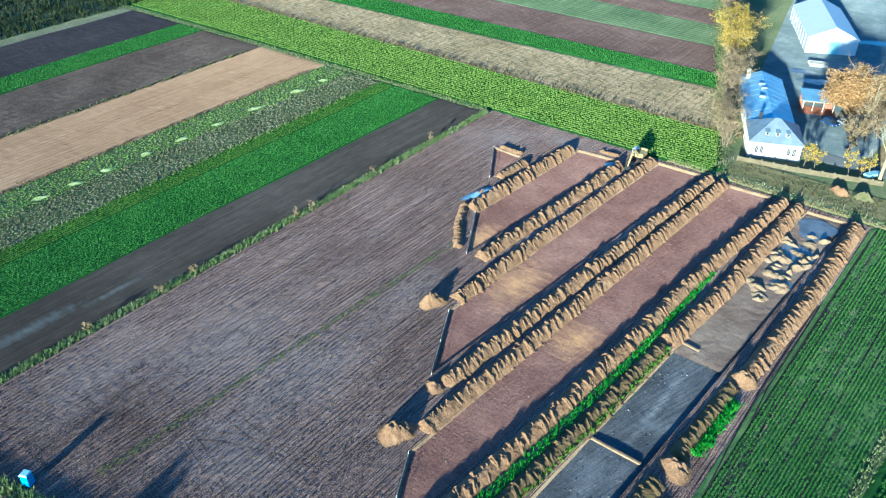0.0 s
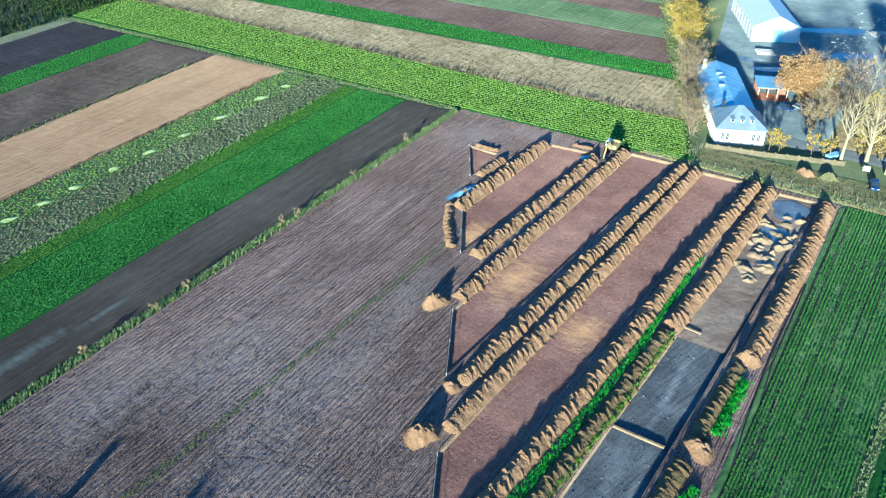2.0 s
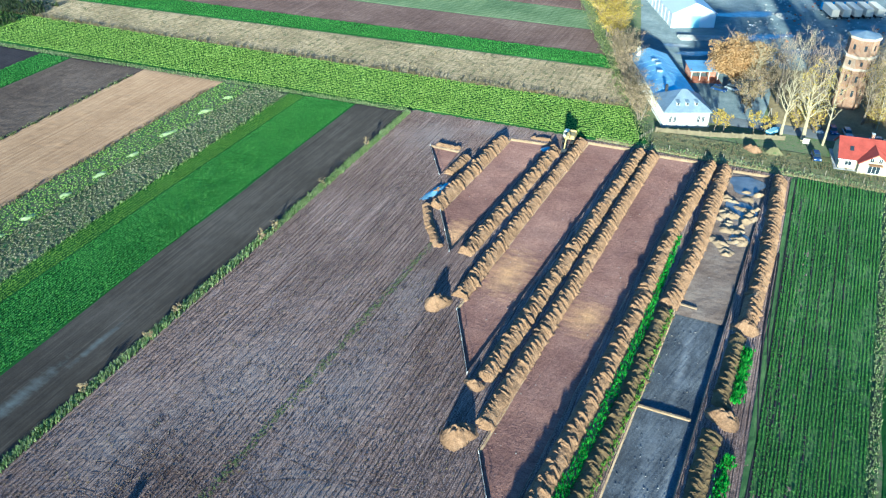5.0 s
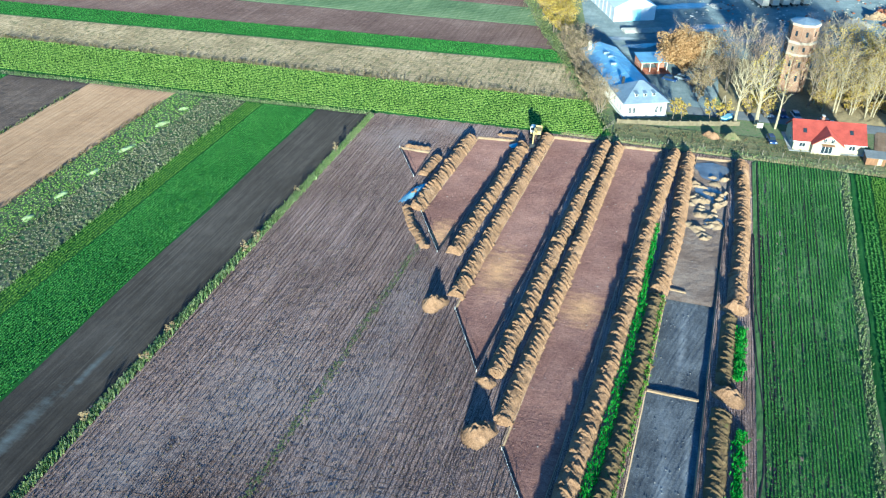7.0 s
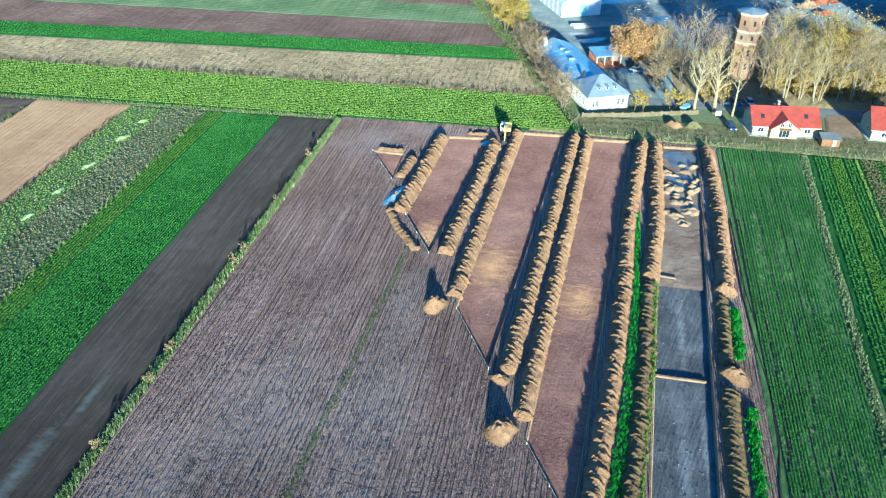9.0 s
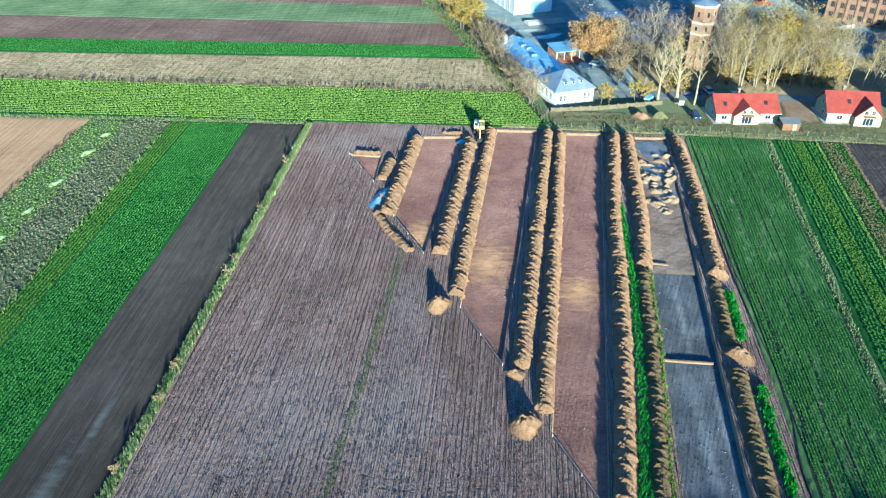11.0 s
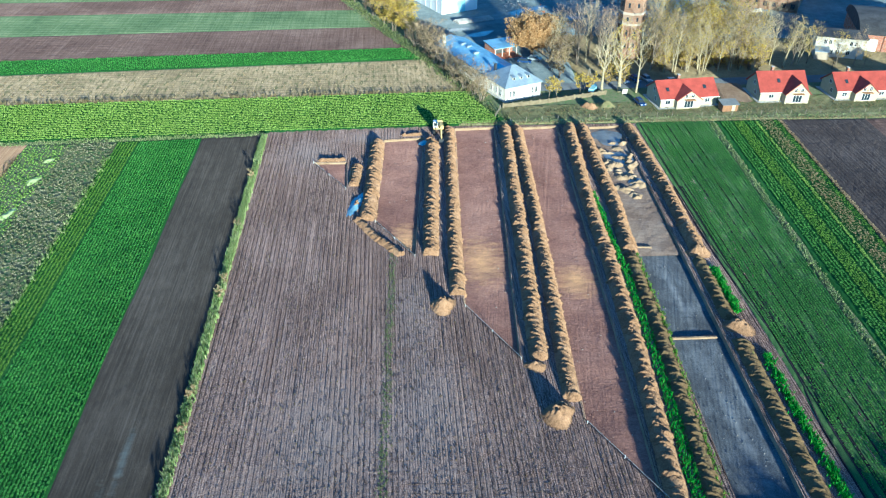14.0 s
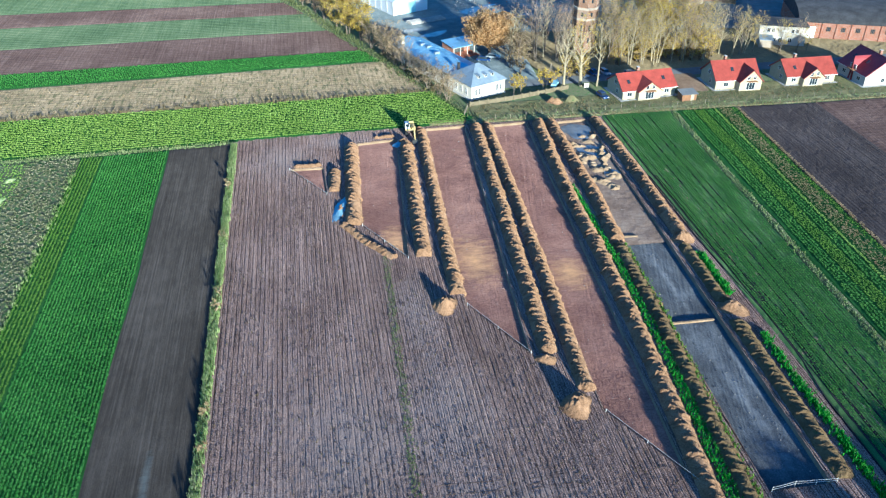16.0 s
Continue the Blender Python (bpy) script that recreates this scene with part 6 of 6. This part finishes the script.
def car(m, paint, label):
    top = empty("car", m, label, "car", "parked cars")
    s = Shape()
    s.box(0, 0, 0.28, 1.75, 4.3, 0.55, 0, 0.12)
    body = s.make("body", paint, top)
    c = Shape()
    c.add([(-0.78, -1.1, 0.82), (0.78, -1.1, 0.82), (0.78, 1.9, 0.82), (-0.78, 1.9, 0.82), (-0.62, -0.45, 1.42), (0.62, -0.45, 1.42), (0.62, 1.45, 1.42), (-0.62, 1.45, 1.42)],
          [(0, 1, 5, 4), (1, 2, 6, 5), (2, 3, 7, 6), (3, 0, 4, 7)])
    c.make("glazing", M["glass"], top)
    Shape().box(0, 0.5, 1.41, 1.28, 1.95, 0.07, 0, 0.03).make("roof", paint, top)
    for x in (-0.8, 0.8):
        for y in (-1.35, 1.3):
            t = Shape().tube((x - 0.1, y, 0.31), (x + 0.1, y, 0.31), 0.31, 0.31, 14).make("wheel", M["rubber"], top)
            Shape().tube((x - 0.115, y, 0.31), (x + 0.115, y, 0.31), 0.18, 0.18, 10).make("rim", M["carsilver"], t)
        Shape().box(x * 0.75, -2.13, 0.55, 0.4, 0.08, 0.16).make("headlight", M["frame"], top)
        Shape().box(x * 0.8, 2.13, 0.6, 0.3, 0.08, 0.16).make("tail_light", M["redroof"], top)


for x, y, a, p, l in ((-12.2, 176.4, 12, "carblue", "dark blue car parked on the lawn"), (-12.6, 192.6, 20, "carsilver", "silver car parked on the road's edge"), (-9.0, 193.4, 15, "carblue", "dark blue car parked on the road's edge"),
                      (-5.6, 193.4, 15, "carsilver", "silver car parked on the road's edge"), (-38.6, 209.0, 70, "carblue", "dark car parked in a yard"), (-35.2, 211.0, 70, "carsilver", "pale car parked in a yard"), (1.5, 191.6, 100, "carsilver", "silver car parked behind a house")):
    car(pose(x, y, 0.09, 0, 0, a), M[p], l)


def toilet_cabin(m, label, paint):
    top = empty("toilet_cabin", m, label, "portable toilet", "portable toilets")
    Shape().box(0, 0, 0.08, 1.1, 1.1, 2.0).make("body", paint, top)
    Shape().box(0, 0, 0, 1.2, 1.2, 0.1).make("base", M["rubber"], top)
    Shape().box(0, 0, 2.08, 1.18, 1.18, 0.25, 0, 0.12).make("roof", M["cyanroof"], top, "pale translucent roof")
    d = Shape().box(0, -0.57, 0.15, 0.8, 0.05, 1.85).make("door", M["bluepaint"], top)
    Shape().box(0.3, -0.61, 1.05, 0.06, 0.05, 0.16).make("handle", M["frame"], d)


toilet_cabin(pose(-87.9, 23.4, 0.02, 0, 0, 25), "blue plastic portable toilet with pale roof on the verge", M["bluepaint"])
toilet_cabin(pose(36.4, 186.0, 0.02, 0, 0, 10), "turquoise portable toilet beside a house", M["bluepaint"])

heap("tarpaulin", -86.7, 125.6, 4.9, 0.5, M["tarp"], "crumpled blue tarpaulin spread beside an earth bank", 2, category="tarpaulin", oval=0.32, turn=73, n=34)
heap("earth_mound", -86.9, 125.0, 2.6, 0.75, M["spoil"], "low earth heap on a blue tarpaulin", 6, category="earth heap", oval=0.3, turn=73)
# blue patch beside the excavator, a low hump in the material used above
heap("tarpaulin", -70.9, 154.6, 1.7, 0.4, M["tarp"], "small low blue hump beside an excavator", 5, category="tarpaulin", oval=0.8)


def sign_board():
    top = empty("notice_board", pose(-14.9, 182.2, 0, 0, 0, 10), "white blank notice board on two posts", "notice board")
    Shape().box(0, 0, 0.7, 1.5, 0.08, 1.3, 0, 0.02).make("board", M["white"], top)
    for x in (-0.6, 0.6):
        Shape().box(x, 0.07, 0, 0.08, 0.08, 2.0).make("post", M["postwood"], top)


sign_board()


def a_frame():
    top = empty("pole_frame", pose(-24.3, 186.4, 0, 0, 0, 0), "wooden A-shaped pole frame by the road", "pole")
    for x in (-1.0, 1.0):
        Shape().tube((x, 0, 0), (0.05 * x, 0, 6.5), 0.12, 0.09, 8).make("pole", M["postwood"], top)
    Shape().box(0, 0, 3.2, 1.3, 0.12, 0.15).make("crossbar", M["postwood"], top)


a_frame()


def boat():
    top = empty("small_boat", pose(-22.6, 186.6, 0, 0, 0, 60), "pale blue covered boat standing by the wall", "boat")
    s = Shape()
    s.prism([(-2.2, -0.7), (1.0, -0.8), (2.4, 0), (1.0, 0.8), (-2.2, 0.7)], 0.3, 1.1)
    s.make("hull", M["cyanroof"], top)
    Shape().box(-0.4, 0, 0, 2.4, 0.9, 0.3).make("cradle", M["steel"], top)


boat()


def lamp_mast(x, y, h):
    top = empty("lamp_mast", pose(x, y, 0), "slim steel lamp mast in the works yard", "lamp mast", "lamp masts")
    Shape().tube((0, 0, 0), (0, 0, h), 0.1, 0.06, 8).make("pole", M["steel"], top)
    Shape().box(0.5, 0, h - 0.05, 1.2, 0.3, 0.14, 0, 0.04).make("lamp_head", M["frame"], top)


lamp_mast(-36.0, 246.0, 8), lamp_mast(53.0, 200.8, 8)


def trailer(m, label):
    top = empty("trailer", m, label, "trailer", "parked trailers")
    Shape().box(0, 0, 1.1, 2.5, 9.0, 2.5, 0, 0.08).make("box", M["white"], top)
    Shape().box(0, 0, 0.85, 1.0, 9.0, 0.25).make("chassis", M["steel"], top)
    Shape().box(0, -5.6, 0.7, 2.4, 1.9, 2.3, 0, 0.25).make("tractor_cab", M["bluepaint"], top, "blue cab")
    for y in (-5.6, 2.0, 3.3):
        for x in (-1.0, 1.0):
            Shape().tube((x - 0.14, y, 0.48), (x + 0.14, y, 0.48), 0.48, 0.48, 12).make("wheel", M["rubber"], top)


for i in range(5):
    trailer(pose(-12.5 + i * 3.6, 294.5 + i * 1.9, 0, 0, 0, 200), "white box trailer with blue cab in the yard")
for i in range(5):
    t = empty("bin_container", pose(46.8 + i * 1.75, 254.6 + i * 0.95, 0, 0, 0, 29), "white plastic tank container beside the factory", "container", "tank containers")
    Shape().box(0, 0, 0.15, 1.2, 1.1, 1.1, 0, 0.08).make("tank", M["white"], t)
    Shape().box(0, 0, 0, 1.3, 1.2, 0.14).make("pallet", M["wood"], t)


def rubble(x, y, r, h, mat, label, seed, n=90):
    q = random.Random(seed)
    top = heap("rubble_mound", x, y, r, h, mat, label, seed, 0, "rubble heaps", 22, "rubble heap", 0.7, q.uniform(0, 90))
    s = Shape()
    for i in range(n):
        a, d = q.uniform(0, 6.28), r * math.sqrt(q.random()) * 0.95
        z = h * max(0.0, 1 - d / r) * 0.8
        s.box(x + d * math.cos(a), y + 0.7 * d * math.sin(a), z - 0.1, q.uniform(0.2, 0.9), q.uniform(0.2, 0.7), q.uniform(0.2, 0.6), q.uniform(0, 180), 0.05)
    c = s.make("loose_rubble", mat, top)
    tagged(c, "loose broken chunks", kind="stuff")


for i, (x, y, r, h, mt, l) in enumerate(((17.5, 281, 6.5, 2.2, "stone", "pale heap of broken concrete rubble"), (6.0, 275, 5.0, 1.6, "stone", "pale heap of broken concrete rubble"), (26, 292, 4.5, 1.8, "sandheap", "heap of yellow sand in the yard"), (33, 300, 6, 1.5, "rust", "heap of rusty scrap metal"),
                                         (30.5, 284, 3.6, 1.2, "rust", "heap of rusty scrap metal"), (-4, 268, 4, 1.0, "concrete", "low heap of grey rubble"), (-26, 287, 4, 1.2, "concrete", "low heap of grey rubble"), (36, 262, 4, 1.0, "rust", "heap of rusty scrap metal"))):
    rubble(x, y, r, h, M[mt], l, 80 + i)
for i in range(7):
    Shape().tube((-57.0 + 0.25 * i, 249.6 - 0.5 * i, 0.35 + 0.3 * (i % 2)), (-44.5 + 0.25 * i, 254.4 - 0.5 * i, 0.35 + 0.3 * (i % 2)), 0.32, 0.28, 8).make("pipe", M["concrete"])
    tagged(bpy.data.objects["pipe" + (".%03d" % i if i else "")], "long grey pipe lying stacked in the yard", "pipe", "stacked pipes")
for i, (x, y, r, o, a) in enumerate(((-49.5, 236, 5.5, 0.35, 30), (-56, 241, 4.0, 0.4, 20), (-30, 262, 9, 0.25, 35), (-18, 252, 7, 0.2, 20), (8, 258, 8, 0.25, 10), (-40, 283, 12, 0.25, 30))):
    t = np.linspace(0, 2 * math.pi, 44, endpoint=False)
    q = r * (1 + 0.15 * np.sin(3 * t + i) + 0.08 * np.sin(7 * t + 2 * i))
    c, s = math.cos(radians(a)), math.sin(radians(a))
    ob = to_mesh("puddle", [(x + c * k * math.cos(u) - s * o * k * math.sin(u), y + s * k * math.cos(u) + c * o * k * math.sin(u), 0.13) for k, u in zip(q, t)], [tuple(range(44))], M["water"])
    tagged(ob, "broad still puddle in the works yard", "puddle", "puddles")

# stones strewn over the trench floors and the field
st = Shape().box(0, 0, 0, 1, 0.8, 0.6, 0, 0.2)
stone = (np.array([tuple(v) for v in st.v]), np.array([f for f in st.f if len(f) == 4]))
P = []
for key, n in (("b", 15), ("c", 25), ("d", 50), ("e", 90)):
    poly = TRENCH[key]
    while n:
        x, y = rng.uniform(-83, -20), rng.uniform(42, 162)
        if inside(poly, x, y):
            P.append((x, y, -DEPTH[key] + (0.22 if key == "e" and y > 104 else 0.0)))
            n -= 1
scatter("stones", stone, np.array(P), M["stone"], "small pale stones on the trench floors", "stones", (0.05, 0.17), 12)
junk = np.random.default_rng(77)
jx, jy = junk.uniform(-38, 44, 420), junk.uniform(238, 320, 420)
scatter("debris", stone, np.column_stack([jx, jy, np.full(420, -0.05)]), M["concrete"], "scattered broken debris in the works yard", "debris", (0.2, 0.75), 78)
jx, jy = junk.uniform(-30, 60, 160), junk.uniform(250, 330, 160)
scatter("debris", stone, np.column_stack([jx, jy, np.full(160, -0.05)]), M["rust"], "scattered rusty scrap in the works yard", "debris", (0.3, 0.9), 79)
jx, jy = junk.uniform(-34.5, -26, 260), junk.uniform(43, 103, 260)
scatter("clods", stone, np.column_stack([jx - (103 - jy) * 0.01, jy, np.full(260, -0.72)]), M["clay"], "loose clay clods on the trench floor", "clods", (0.06, 0.18), 80)

# clods of dry soil along the furrows
clod = (np.array([(-0.5, -0.3, -0.1), (0.45, -0.42, -0.1), (0.55, 0.3, -0.1), (-0.35, 0.45, -0.1), (-0.22, -0.1, 0.42), (0.25, 0.08, 0.5)]), np.array([(0, 1, 5), (0, 5, 4), (1, 2, 5), (2, 3, 4), (2, 4, 5), (3, 0, 4)]))


def clods(n, x0, x1, y0, y1, pitch, mat, label, size, seed, keep=None, z=0.02):
    g = np.random.default_rng(seed)
    x, y = g.uniform(x0, x1, n), y0 + (y1 - y0) * g.uniform(0, 1, n) ** 1.25
    x = np.round(x / pitch) * pitch + g.normal(0, 0.17 * pitch, n)
    ok = hash_noise(x, y * 0.3, 0.25, seed) + 0.7 * hash_noise(x, y, 0.7, seed + 1) > g.uniform(-1.3, 0.7, n)
    if keep is not None:
        ok &= keep(x, y)
    return scatter("clods", clod, np.column_stack([x, y, np.full(n, z)])[ok], mat, label, "clods", size, seed)


clods(85000, -109.3, -40, 26, 160, 0.75, M["clod"], "dry crumbled clods along the furrows of the ploughed field", (0.05, 0.19), 301, lambda x, y: (x < diag(y) - 1.0) & (y > 0.204 * (x + 190) + 1))
clods(9000, 15, 44, 70, 163, 0.9, M["clod"], "dry clods on the dark ploughed field", (0.07, 0.22), 303, lambda x, y: x > 15 + (y - 20) * 0.048)
for key, n in (("b", 2200), ("c", 4200), ("d", 6500)):
    xs_, ys_ = [p[0] for p in TRENCH[key]], [p[1] for p in TRENCH[key]]
    clods(n, min(xs_), max(xs_), min(ys_), max(ys_), 0.3, M["dig"], "small crumbs of subsoil on the trench floor", (0.05, 0.15), 310 + n, lambda x, y: np.array([inside(TRENCH[key], a, b) for a, b in zip(x, y)]), -DEPTH[key])
